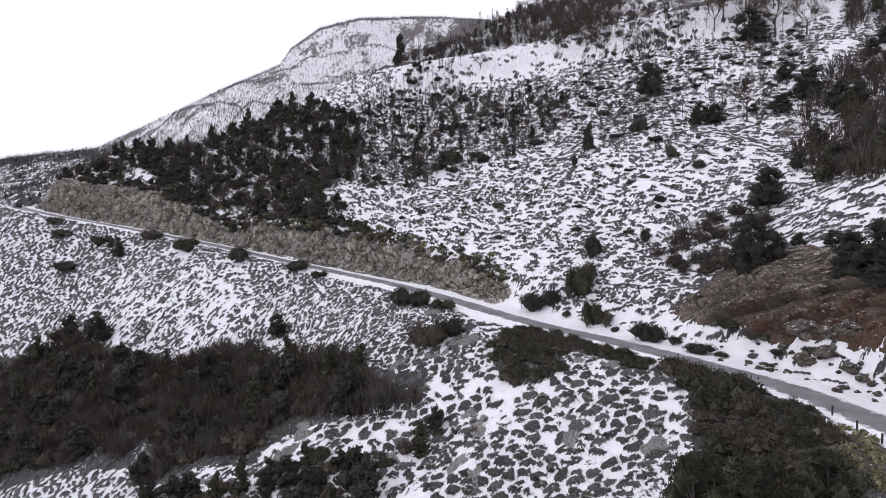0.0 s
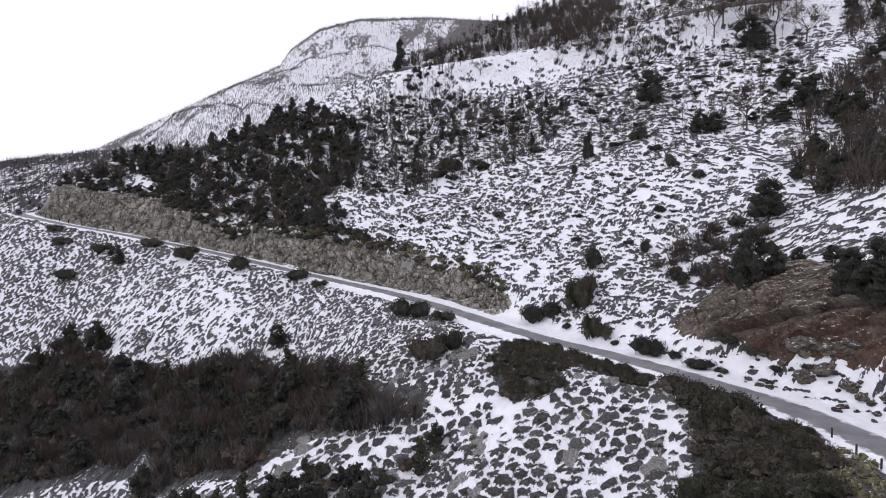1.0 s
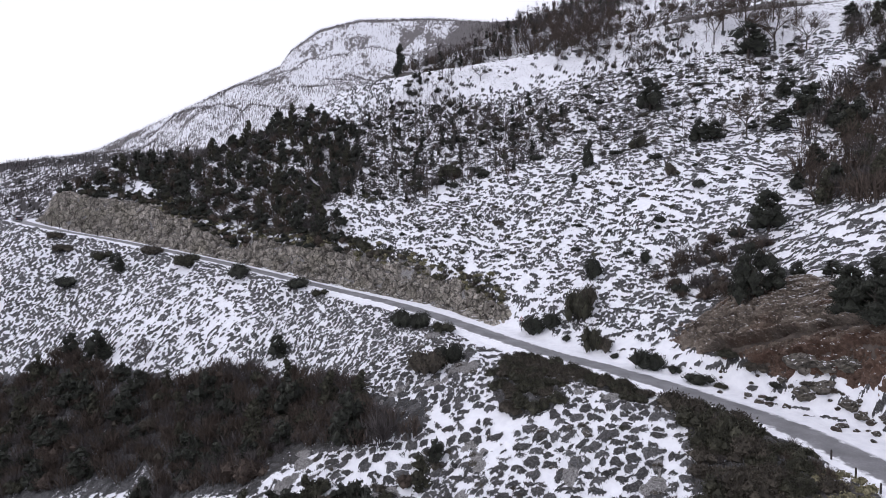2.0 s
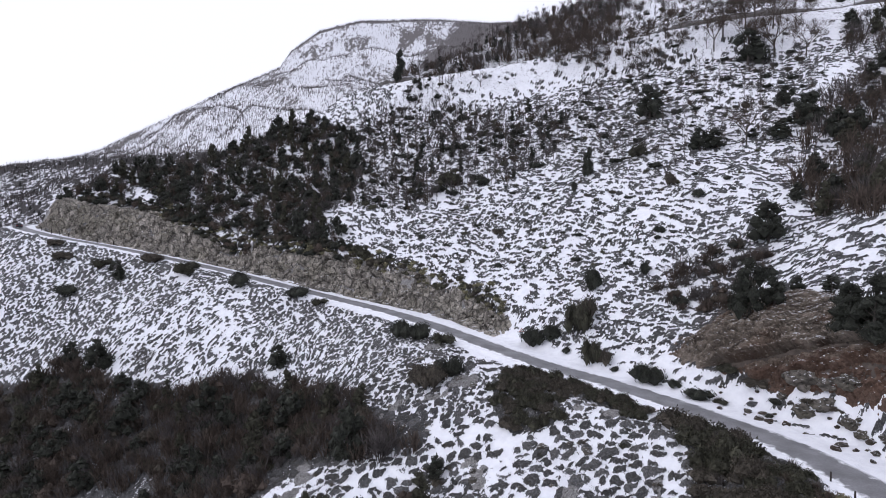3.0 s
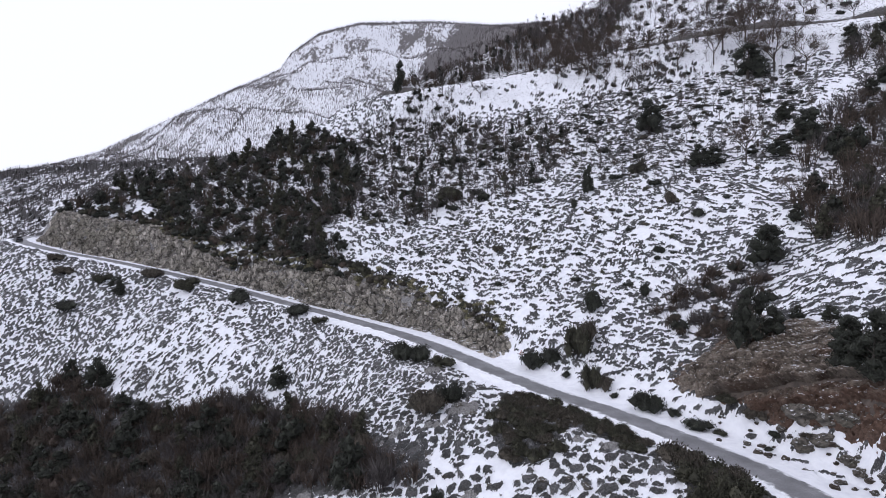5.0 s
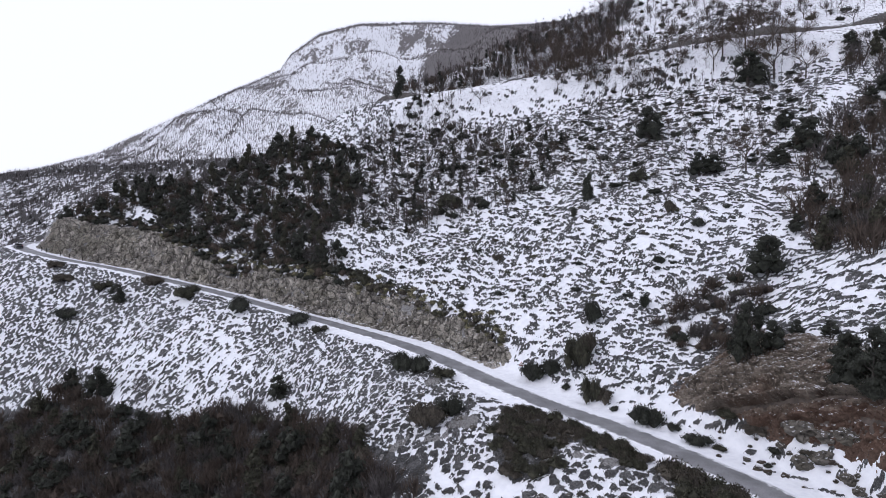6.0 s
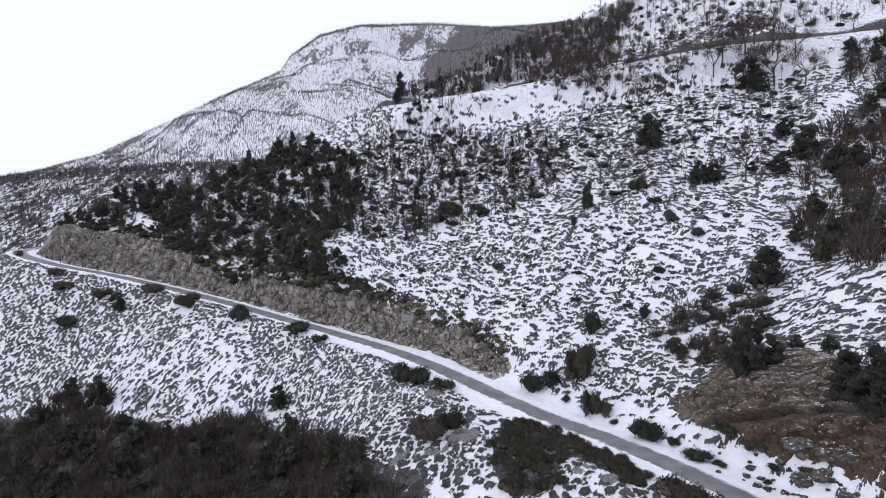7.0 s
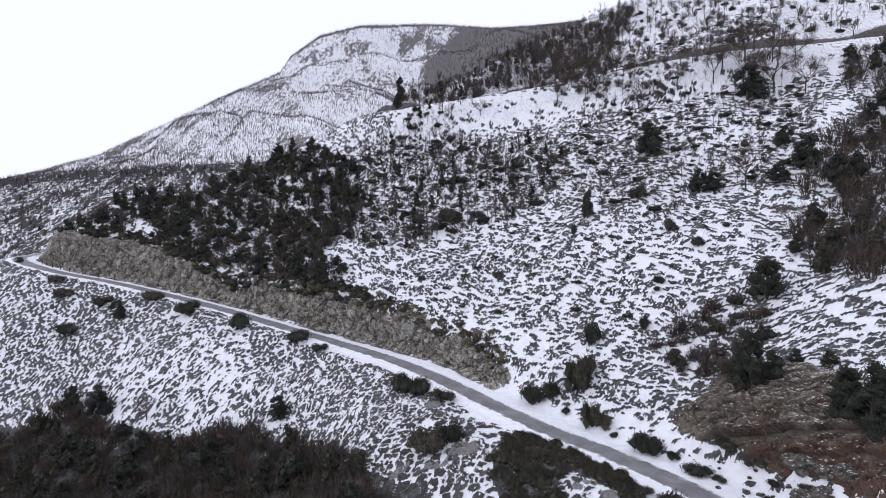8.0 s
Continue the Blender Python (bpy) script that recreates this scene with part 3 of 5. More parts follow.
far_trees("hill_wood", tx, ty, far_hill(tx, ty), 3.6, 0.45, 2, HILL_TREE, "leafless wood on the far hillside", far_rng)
tx, ty = far_rng.uniform(-640, 60, 260), far_rng.uniform(420, 520, 260)
far_trees("hill_firs", tx, ty, far_hill(tx, ty), 4.0, 3.0, 0, FAR_FIR, "small dark conifers on the far hillside", far_rng)

# ---- rock cuttings ----
def road_at(s):
    way = np.gradient(ROAD_P[:, :2], axis=0)
    way /= np.linalg.norm(way, axis=1)[:, None]
    p = [np.interp(s, ROAD_S, ROAD_P[:, k]) for k in range(3)]
    w = [np.interp(s, ROAD_S, way[:, k]) for k in range(2)]
    return p, w


def rock_face(name, s0, s1, step, rows, dip, bold, mat, label, ledges=(), start=-1.4, block=(3.4, 2.1), fine=0.12):
    """A broken rock wall along the hill side of the road, with ledges that dip by some amount."""
    s = np.arange(s0, s1, step)
    (px, py, pz), (wx, wy) = road_at(s)
    flat, high, run = section(s, 1), section(s, 2), section(s, 3)
    v = np.linspace(0, 1, rows)[None, :]
    foot = np.maximum(flat + start, 8.4 if ledges else 0)
    off = foot[:, None] + v * (flat + run * rock_end(s) + 1.0 - foot)[:, None]
    gx, gy = px[:, None] + wy[:, None] * off, py[:, None] - wx[:, None] * off
    z = land(gx.ravel(), gy.ravel())[0].reshape(gx.shape)
    ss = np.broadcast_to(s[:, None], z.shape)
    h = z - pz[:, None]
    lay = h + dip * ss
    wob = 0.8 * fractal(ss / 4.0, h / 4.0, 103, 2)
    big, big_gap = cells(ss / block[0] + wob, lay / block[1], 104)
    small, gap = cells(ss / (0.36 * block[0]) + wob, lay / (0.42 * block[1]) + wob, 106)
    lump = fractal(ss / 6.0, lay / 4.0, 105, 4, 0.55)
    out = bold * (0.15 + 0.75 * big + 0.38 * small + 0.9 * lump - 0.8 * ease(0.16, 0.02, big_gap) - 0.42 * ease(0.2, 0.0, gap))
    out = out + fine * fractal(ss / 0.9, lay / 0.6, 117, 3, 0.6)
    for level, deep in ledges:
        at = lay - level + 0.7 * wob
        out = out + deep * (ease(-0.05, 0.2, at) * ease(1.7, 0.3, at) - 0.9 * ease(-0.8, -0.35, at) * ease(0.2, -0.05, at)) * (0.45 + 0.9 * ease(-0.3, 0.3, fractal(ss / 9.0, ss * 0 + level, 109, 2)))
    frayed = v + 0.16 * fractal(ss / 3.0, v * 2.0, 111, 3)
    edge = ease(0, 0.14, v) * ease(0, 0.05, 1 - v) * ease(0.98, 0.84, frayed) * ease(0, 4, ss - s0) * ease(0, 4, s1 - ss + 4 * fractal(lay / 3.0, ss / 5.0, 113, 2) - 1)
    out = out * edge - 0.35 * (1 - edge)
    lean = np.hypot(high, run)[:, None]
    nx, ny, nz = -wy[:, None] * high[:, None] / lean, wx[:, None] * high[:, None] / lean, run[:, None] / lean
    me = mesh_from_grid(name, gx + nx * out, gy + ny * out, z + nz * out)
    give(me, "along", ss)
    give(me, "across", lay)
    me.polygons.foreach_set("use_smooth", np.zeros(len(me.polygons), bool))
    me.materials.append(mat)
    return tagged(new(name, me), label, "rock face", kind="structure")


rock_face("rock_face", 99, 268, 0.25, 44, 0.03, 1.15, ROCK_GREY, "grey weathered limestone cutting above the road", block=(2.4, 3.0), fine=0.06)
rock_face("earth_outcrop", 12, 68, 0.20, 104, 0.45, 0.7, ROCK_BROWN, "brown crumbling outcrop of layered rock and earth", ((30.2, 1.8), (27.2, 0.3)), 1.2, (2.4, 1.3), 0.22)

# ---- plants ----
BARK = plain_material("grey_brown_bark", [(0.3, (0.035, 0.03, 0.027)), (0.7, (0.11, 0.095, 0.085))], 6.0)
TWIG = plain_material("bare_twigs", [(0.3, (0.05, 0.044, 0.043)), (0.7, (0.115, 0.103, 0.098))], 2.0, island=0.3)
BROWN_TWIG = plain_material("brown_dry_twigs", [(0.3, (0.044, 0.034, 0.028)), (0.7, (0.105, 0.082, 0.067))], 1.5, island=0.35)
LEAF = plain_material("dark_evergreen_leaf", [(0.3, (0.016, 0.0175, 0.014)), (0.7, (0.042, 0.045, 0.034))], 1.2, 0.75, island=0.4)
OLIVE = plain_material("olive_scrub_leaf", [(0.3, (0.036, 0.036, 0.025)), (0.7, (0.088, 0.084, 0.056))], 1.2, 0.8, island=0.4)
HEATH_LEAF = plain_material("dry_heath", [(0.3, (0.038, 0.033, 0.027)), (0.7, (0.098, 0.086, 0.068))], 1.0, 0.9, island=0.4)
DRY_GRASS = plain_material("dry_olive_grass", [(0.3, (0.10, 0.095, 0.055)), (0.7, (0.24, 0.22, 0.14))], 1.2, 0.9, island=0.4)
NEAR_LEAF = plain_material("dark_olive_leaf", [(0.3, (0.010, 0.011, 0.0075)), (0.5, (0.026, 0.028, 0.018)), (0.68, (0.07, 0.074, 0.042))], 0.55, 0.8, island=0.45)
SCRUB_LEAF = plain_material("grey_green_scrub", [(0.3, (0.023, 0.023, 0.017)), (0.7, (0.07, 0.068, 0.047))], 1.2, 0.85, island=0.4)
rng = np.random.default_rng(7)


def mesh_of(name, verts, faces, mat):
    me = bpy.data.meshes.new(name)
    me.from_pydata([tuple(v) for v in verts], [], [tuple(f) for f in faces])
    me.materials.append(mat)
    return me


def tube(verts, faces, a, b, ra, rb, sides=4):
    """A tapered limb from a to b."""
    a, b = np.array(a, float), np.array(b, float)
    w = (b - a) / (np.linalg.norm(b - a) + 1e-9)
    u = np.cross(w, (0.3, 0.9, 0.2))
    u /= np.linalg.norm(u) + 1e-9
    v = np.cross(w, u)
    k = len(verts)
    for c, r in ((a, ra), (b, rb)):
        for i in range(sides):
            t = 2 * math.pi * i / sides
            verts.append(c + r * (math.cos(t) * u + math.sin(t) * v))
    for i in range(sides):
        j = (i + 1) % sides
        faces.append((k + i, k + j, k + sides + j, k + sides + i))


def cards(centres, normals, size, r):
    """Small bent leaf clumps, each two triangles that share a fold."""
    n = len(centres)
    t = np.cross(normals, r.normal(size=(n, 3))) + (0, 0, 0.5)
    t /= np.linalg.norm(t, axis=1)[:, None] + 1e-9
    b = np.cross(normals, t)
    s = size * r.uniform(0.6, 1.4, n)[:, None]
    c = centres
    v = np.stack([c - t * s, c - b * s * 0.5 + normals * s * 0.25, c + t * s, c + b * s * 0.5 + normals * s * 0.25], 1).reshape(-1, 3)
    k = np.arange(n)[:, None] * 4
    return v, np.concatenate([k + (0, 1, 2), k + (0, 2, 3)], 0)


def lobes(r, n, wide, low, high, fat, full=False):
    """Centres and radii of the lobes of a crown: narrower towards the top."""
    out = []
    for i in range(n):
        f = (i + r.uniform(0, 0.8)) / n
        bulge = math.sqrt(max(0.05, 1 - (1.55 * f - 0.5) ** 2)) if full else (1 - f) ** 0.6
        a, reach = r.uniform(0, 6.28), wide * bulge * r.uniform(0.4, 0.85)
        out.append(((reach * math.cos(a), reach * math.sin(a), low + (high - low) * f), fat * r.uniform(0.7, 1.2) * (1.1 - 0.5 * f)))
    return out


def cores(r, blobs):
    """The close twigs inside each lobe, as a small rough body."""
    tips = np.array(((1, 0, 0), (0, 1, 0), (-1, 0, 0), (0, -1, 0), (0, 0, 1), (0, 0, -1))) * 0.86
    eight = np.array(((0, 1, 4), (1, 2, 4), (2, 3, 4), (3, 0, 4), (1, 0, 5), (2, 1, 5), (3, 2, 5), (0, 3, 5)))
    body = np.concatenate([np.array(c) + tips * rad * (1, 1, 0.85) * r.uniform(0.8, 1.15, (6, 1)) for c, rad in blobs])
    return body, np.concatenate([eight + 6 * k for k in range(len(blobs))])


def foliage(r, blobs, count, size):
    """Leaf clumps on the shells of the lobes."""
    pts, nor = [], []
    for (c, rad) in blobs:
        k = int(count * rad * rad / sum(q[1] ** 2 for q in blobs))
        d = r.normal(size=(k, 3))
        d[:, 2] = np.abs(d[:, 2]) * 0.9 - 0.25 * r.uniform(0, 1.6, k)
        d /= np.linalg.norm(d, axis=1)[:, None]
        pts.append(np.array(c) + d * rad * r.uniform(0.55, 1.12, k)[:, None] * (1, 1, 0.85))
        nor.append(d + r.normal(size=d.shape) * 0.5)
    nor = np.concatenate(nor)
    nor /= np.linalg.norm(nor, axis=1)[:, None]
    v, f = cards(np.concatenate(pts), nor, size, r)
    inner, eight = cores(r, blobs)
    return np.concatenate([v, inner]), np.concatenate([f, eight + len(v)])


def part(name, me, parent, label=""):
    ob = new(name, me)
    ob.parent = parent
    return tagged(ob, label)


def evergreen_tree(seed, shape, count=620, card=0.25, mat=None):
    """A dark evergreen, 6 m high at scale 1; shape: round, tall or spread."""
    r = np.random.default_rng(seed)
    top = new("evergreen_tree")
    v, f = [], []
    tube(v, f, (0, 0, -0.6), (0.1, 0, 1.6), 0.20, 0.15, 6)
    tube(v, f, (0.1, 0, 1.6), (0.0, 0.15, 4.6), 0.15, 0.05, 5)
    if shape == "tall":
        blobs = lobes(r, 13, 1.5, 0.5, 5.4, 0.95)
    elif shape == "round":
        blobs = lobes(r, 17, 2.1, 0.6, 4.8, 1.15, True)
    else:
        blobs = lobes(r, 13, 2.7, 0.6, 4.0, 1.15)
    for c, rad in blobs:
        tube(v, f, (0.05, 0.05, max(0.7, c[2] - 0.9)), c, 0.07, 0.025, 3)
    part("trunk", mesh_of("trunk", v, f, BARK), top)
    cv, cf = foliage(r, blobs, count, card)
    part("crown", mesh_of("crown", cv, cf, mat or (LEAF if seed % 3 or seed > 80 else SCRUB_LEAF)), top)
    return top


def shrub(seed, mat, name, count=330, card=0.21):
    """A low dense bush, 2 m high and 3.4 m wide at scale 1."""
    r = np.random.default_rng(seed)
    top = new(name)
    blobs = [((r.uniform(-1.0, 1.0), r.uniform(-1.0, 1.0), r.uniform(0.3, 0.85)), r.uniform(0.65, 1.0)) for _ in range(10)]
    v, f = [], []
    for c, rad in blobs:
        tube(v, f, (0, 0, -0.4), (c[0], c[1], c[2] + 0.3 * rad), 0.06, 0.02, 3)
    part("stem", mesh_of("stem", v, f, BARK), top)
    cv, cf = foliage(r, blobs, count, card)
    part("foliage", mesh_of("foliage", cv, cf, mat), top)
    return top


def heather(seed, mat):
    """A dense low bush of fine upright sprays, 2 m high and 3.4 m wide at scale 1."""
    r = np.random.default_rng(seed)
    top = new("heather_clump")
    blobs = [((r.uniform(-1.0, 1.0), r.uniform(-1.0, 1.0), r.uniform(0.2, 0.8)), r.uniform(0.65, 1.0)) for _ in range(10)]
    v, f = [], []
    for c, rad in blobs:
        tube(v, f, (0, 0, -0.4), (c[0], c[1], c[2] + 0.3 * rad), 0.05, 0.02, 3)
    part("stem", mesh_of("stem", v, f, BARK), top)
    pts, out = [], []
    for c, rad in blobs:
        q = r.normal(size=(115, 3))
        q[:, 2] = np.abs(q[:, 2]) - 0.2
        q /= np.linalg.norm(q, axis=1)[:, None]
        pts.append(np.array(c) + q * rad * r.uniform(0.6, 1.0, 115)[:, None])
        out.append(q)
    pts, out = np.concatenate(pts), np.concatenate(out)
    up = out * 0.8 + (0, 0, 0.5) + r.normal(size=pts.shape) * 0.6
    up /= np.linalg.norm(up, axis=1)[:, None]
    side = np.cross(up, r.normal(size=pts.shape))
    side *= 0.08 / (np.linalg.norm(side, axis=1)[:, None] + 1e-9)
    cv = np.stack([pts - side, pts + side, pts + up * r.uniform(0.12, 0.28, len(pts))[:, None]], 1).reshape(-1, 3)
    inner, eight = cores(r, blobs)
    part("foliage", mesh_of("foliage", np.concatenate([cv, inner]), np.concatenate([np.arange(len(cv)).reshape(-1, 3), eight + len(cv)]), mat), top)
    return top


def branch(r, verts, faces, a, way, length, radius, depth, least=0.036):
    if depth == 0:
        b = np.array(a) + way * length
        side = np.cross(way, r.normal(size=3))
        side *= radius / (np.linalg.norm(side) + 1e-9)
        k = len(verts)
        verts.extend([np.array(a) - side, np.array(a) + side, b])
        faces.append((k, k + 1, k + 2))
        return
    b = np.array(a) + way * length
    tube(verts, faces, a, b, radius, radius * 0.6, 4 if depth > 2 else 3)
    kids = 4 if depth > 1 else 7
    for i in range(kids):
        w = way + r.normal(size=3) * (0.55 if depth > 1 else 0.65)
        w[2] += 0.28
        w /= np.linalg.norm(w)
        at = np.array(a) + way * length * r.uniform(0.45, 1.0)
        branch(r, verts, faces, at, w, length * r.uniform(0.5, 0.8), max(radius * 0.5, least), depth - 1, least)


def bare_tree(seed, reach, depth=3, stem=0.20):
    """A leafless tree, 8 m high at scale 1."""
    r = np.random.default_rng(seed)
    top = new("bare_tree")
    v, f = [], []
    tube(v, f, (0, 0, -0.6), (0.1, 0.05, 2.3), stem, 0.75 * stem, 6)
    part("trunk", mesh_of("trunk", v, f, BARK), top)
    v, f = [], []
    for i in range(5):
        a = 6.28 * i / 5 + r.uniform(0, 0.8)
        w = np.array((math.cos(a) * reach, math.sin(a) * reach, r.uniform(0.7, 1.2)))
        w /= np.linalg.norm(w)
        branch(r, v, f, (0.1, 0.05, r.uniform(1.5, 2.3)), w, r.uniform(2.2, 2.9) * (0.85 if depth > 3 else 1.0), 0.5 * stem, depth, 0.036 if depth == 3 else 0.015)
    part("twig_crown", mesh_of("twig_crown", v, f, TWIG if depth == 3 else BROWN_TWIG), top)
    return top


def bare_bush(seed, mat=None):
    """A thicket of thin upright leafless stems, 3 m high at scale 1."""
    r = np.random.default_rng(seed)
    v, f = [], []
    for i in range(30):
        a, o = r.uniform(0, 6.28), r.uniform(0, 0.9)
        w = np.array((math.cos(a) * o * 0.55, math.sin(a) * o * 0.55, 1.0))
        w /= np.linalg.norm(w)
        branch(r, v, f, (math.cos(a) * o * 0.8, math.sin(a) * o * 0.8, -0.3), w, r.uniform(1.2, 2.1), 0.03, 1)
        for j in range(5):
            q = w + r.normal(size=3) * 0.35
            branch(r, v, f, np.array((math.cos(a) * o * 0.8, math.sin(a) * o * 0.8, 0)) + w * r.uniform(0.4, 1.7), q / np.linalg.norm(q), r.uniform(0.6, 1.2), 0.03, 0)
    return new("bare_bush", mesh_of("bare_bush", v, f, mat or BROWN_TWIG))


def slender_tree(seed):
    """A thin young leafless tree, 7 m high at scale 1."""
    r = np.random.default_rng(seed)
    top = new("slender_tree")
    v, f = [], []
    tube(v, f, (0, 0, -0.5), (0.1, 0, 3.5), 0.11, 0.08, 5)
    tube(v, f, (0.1, 0, 3.5), (0, 0.1, 6.6), 0.08, 0.02, 4)
    part("trunk", mesh_of("trunk", v, f, BARK), top)
    v, f = [], []
    for i in range(12):
        h = r.uniform(1.3, 6.2)
        a = r.uniform(0, 6.28)
        w = np.array((math.cos(a) * 0.6, math.sin(a) * 0.6, 0.9))
        w /= np.linalg.norm(w)
        branch(r, v, f, (0.05, 0.05, h), w, 0.35 + 0.22 * (7 - h), 0.035, 2 if h < 4.5 else 1)
    part("twig_crown", mesh_of("twig_crown", v, f, TWIG), top)
    return top


def broom(seed):
    """A tall bushy broom of fine upright sprays, 6 m high at scale 1."""
    r = np.random.default_rng(seed)
    top = new("broom_tree")
    v, f = [], []
    blobs = lobes(r, 16, 2.4, 0.8, 4.9, 1.15)
    tube(v, f, (0, 0, -0.6), (0.1, 0, 1.6), 0.18, 0.12, 6)
    for c, rad in blobs:
        tube(v, f, (0.05, 0.05, max(0.5, c[2] - 1.2)), c, 0.06, 0.02, 3)
    part("trunk", mesh_of("trunk", v, f, BARK), top)
    pts = []
    for c, rad in blobs:
        q = r.normal(size=(300, 3))
        q /= np.linalg.norm(q, axis=1)[:, None]
        pts.append(np.array(c) + q * rad * r.uniform(0.5, 1.1, 300)[:, None])
    pts = np.concatenate(pts)
    up = r.normal(size=pts.shape) * 0.8 + (0, 0, 0.8) + 0.10 * (pts - pts.mean(0))
    up /= np.linalg.norm(up, axis=1)[:, None]
    side = np.cross(up, r.normal(size=pts.shape))
    side *= 0.045 / (np.linalg.norm(side, axis=1)[:, None] + 1e-9)
    long = r.uniform(0.14, 0.36, len(pts))[:, None]
    cv = np.stack([pts - side, pts + side, pts + up * long], 1).reshape(-1, 3)
    part("crown", mesh_of("crown", cv, np.arange(len(cv)).reshape(-1, 3), SCRUB_LEAF), top)
    return top


class Kind:
    """A few built plants of one kind, set out as copies."""

    def __init__(self, made):
        self.made, self.used = made, set()

    def put(self, i, x, y, z, size, turn, label, category, group, tall=1.0):
        ob = self.made[i % len(self.made)]
        m = Matrix.LocRotScale((x, y, z), Euler((0, 0, turn)), (size, size, size * tall))
        if i % len(self.made) in self.used:
            ob = copy_thing(ob, m)
            if ob.scale[0] != size:
                ob.matrix_basis = m
        else:
            self.used.add(i % len(self.made))
            ob.matrix_basis = m
        return tagged(ob, label, category, group)


EVERGREEN = Kind([evergreen_tree(11, "round"), evergreen_tree(12, "tall"), evergreen_tree(13, "round"), evergreen_tree(14, "spread"), evergreen_tree(15, "tall"), evergreen_tree(16, "spread"), evergreen_tree(17, "round")])
BUSH = Kind([shrub(21, SCRUB_LEAF, "evergreen_shrub", 560, 0.15), shrub(22, LEAF, "evergreen_shrub", 560, 0.15), shrub(23, BROWN_TWIG, "evergreen_shrub", 560, 0.15), shrub(24, HEATH_LEAF, "evergreen_shrub", 560, 0.15)])
FINE_EVERGREEN = Kind([evergreen_tree(81, "round", 3200, 0.13), evergreen_tree(82, "tall", 3200, 0.125), evergreen_tree(83, "round", 3200, 0.13)])
FINE_BUSH = Kind([shrub(91, LEAF, "evergreen_shrub", 1800, 0.095), shrub(92, SCRUB_LEAF, "evergreen_shrub", 1800, 0.095), shrub(93, HEATH_LEAF, "evergreen_shrub", 1800, 0.095), shrub(94, LEAF, "evergreen_shrub", 1800, 0.095)])
HEATHER_BUSH = Kind([heather(31, HEATH_LEAF), heather(32, SCRUB_LEAF), heather(33, HEATH_LEAF), heather(34, SCRUB_LEAF)])
BARE = Kind([bare_tree(41, 0.8), bare_tree(42, 1.2), bare_tree(43, 1.0), bare_tree(44, 1.35)])
LARGE_BARE = Kind([bare_tree(45, 0.8, 4, 0.13), bare_tree(46, 1.1, 4, 0.13), bare_tree(47, 0.95, 4, 0.13)])
SLENDER = Kind([slender_tree(51), slender_tree(52), slender_tree(53), slender_tree(54)])
THORN = Kind([bare_bush(61), bare_bush(62), bare_bush(63, TWIG)])


BROOM = Kind([broom(71), broom(72), broom(73)])


def light_sapling(seed):
    """A thin leafless sapling of few twigs, 7 m high at scale 1, as bare shapes."""
    r = np.random.default_rng(seed)
    v, f = [], []
    tube(v, f, (0, 0, -0.5), (r.uniform(-0.3, 0.3), 0.1, 6.4), 0.10, 0.02, 3)
    for i in range(13):
        h, a = r.uniform(1.0, 6.0), r.uniform(0, 6.28)
        w = np.array((math.cos(a) * 0.6, math.sin(a) * 0.6, 0.9))
        branch(r, v, f, (0, 0.05, h), w / np.linalg.norm(w), 0.45 + 0.22 * (7 - h), 0.045, 1)
    return [(np.array(v), f, TWIG)]


def light_thorn(seed, mat):
    """A thin leafless thicket of few stems, 3 m high at scale 1, as bare shapes."""
    r = np.random.default_rng(seed)
    v, f = [], []
    for i in range(30):
        a, o = r.uniform(0, 6.28), r.uniform(0, 0.9)
        w = np.array((math.cos(a) * o * 0.55, math.sin(a) * o * 0.55, 1.0))
        w /= np.linalg.norm(w)
        foot = np.array((math.cos(a) * o * 0.8, math.sin(a) * o * 0.8, -0.3))
        branch(r, v, f, foot, w, r.uniform(1.8, 3.2), 0.045, 0)
        for j in range(6):
            q = w + r.normal(size=3) * 0.38
            branch(r, v, f, foot + w * r.uniform(0.5, 2.0), q / np.linalg.norm(q), r.uniform(0.6, 1.3), 0.042, 0)
    return [(np.array(v), f, mat)]


def light_evergreen(seed):
    """A narrow dark evergreen, 6 m high at scale 1, as bare shapes."""
    r = np.random.default_rng(seed)
    v, f = foliage(r, lobes(r, 9, 1.0, 0.5, 5.0, 0.85), 300, 0.30)
    return [(v, [tuple(int(i) for i in q) for q in f], LEAF)]


def light_shrub(seed, mat):
    """A dense bush of larger leaf clumps, 2 m high and 3.4 m wide at scale 1, as bare shapes."""
    r = np.random.default_rng(seed)
    blobs = [((r.uniform(-1.0, 1.0), r.uniform(-1.0, 1.0), r.uniform(0.3, 0.85)), r.uniform(0.65, 1.0)) for _ in range(9)]
    v, f = foliage(r, blobs, 170, 0.36)
    return [(v, [tuple(int(i) for i in q) for q in f], mat)]


SAPLING_SHAPES = [light_sapling(55), light_sapling(56), light_sapling(57), light_sapling(58)]
THORN_SHAPES = [light_thorn(65, BROWN_TWIG), light_thorn(66, BROWN_TWIG), light_thorn(67, TWIG)]
EVERGREEN_SHAPES = [light_evergreen(18), light_evergreen(19), light_evergreen(20)]
SHRUB_SHAPES = [light_shrub(25, OLIVE), light_shrub(26, LEAF), light_shrub(27, HEATH_LEAF), light_shrub(28, LEAF)]


def height(x, y):
    return float(land(np.array([float(x)]), np.array([float(y)]))[0][0])


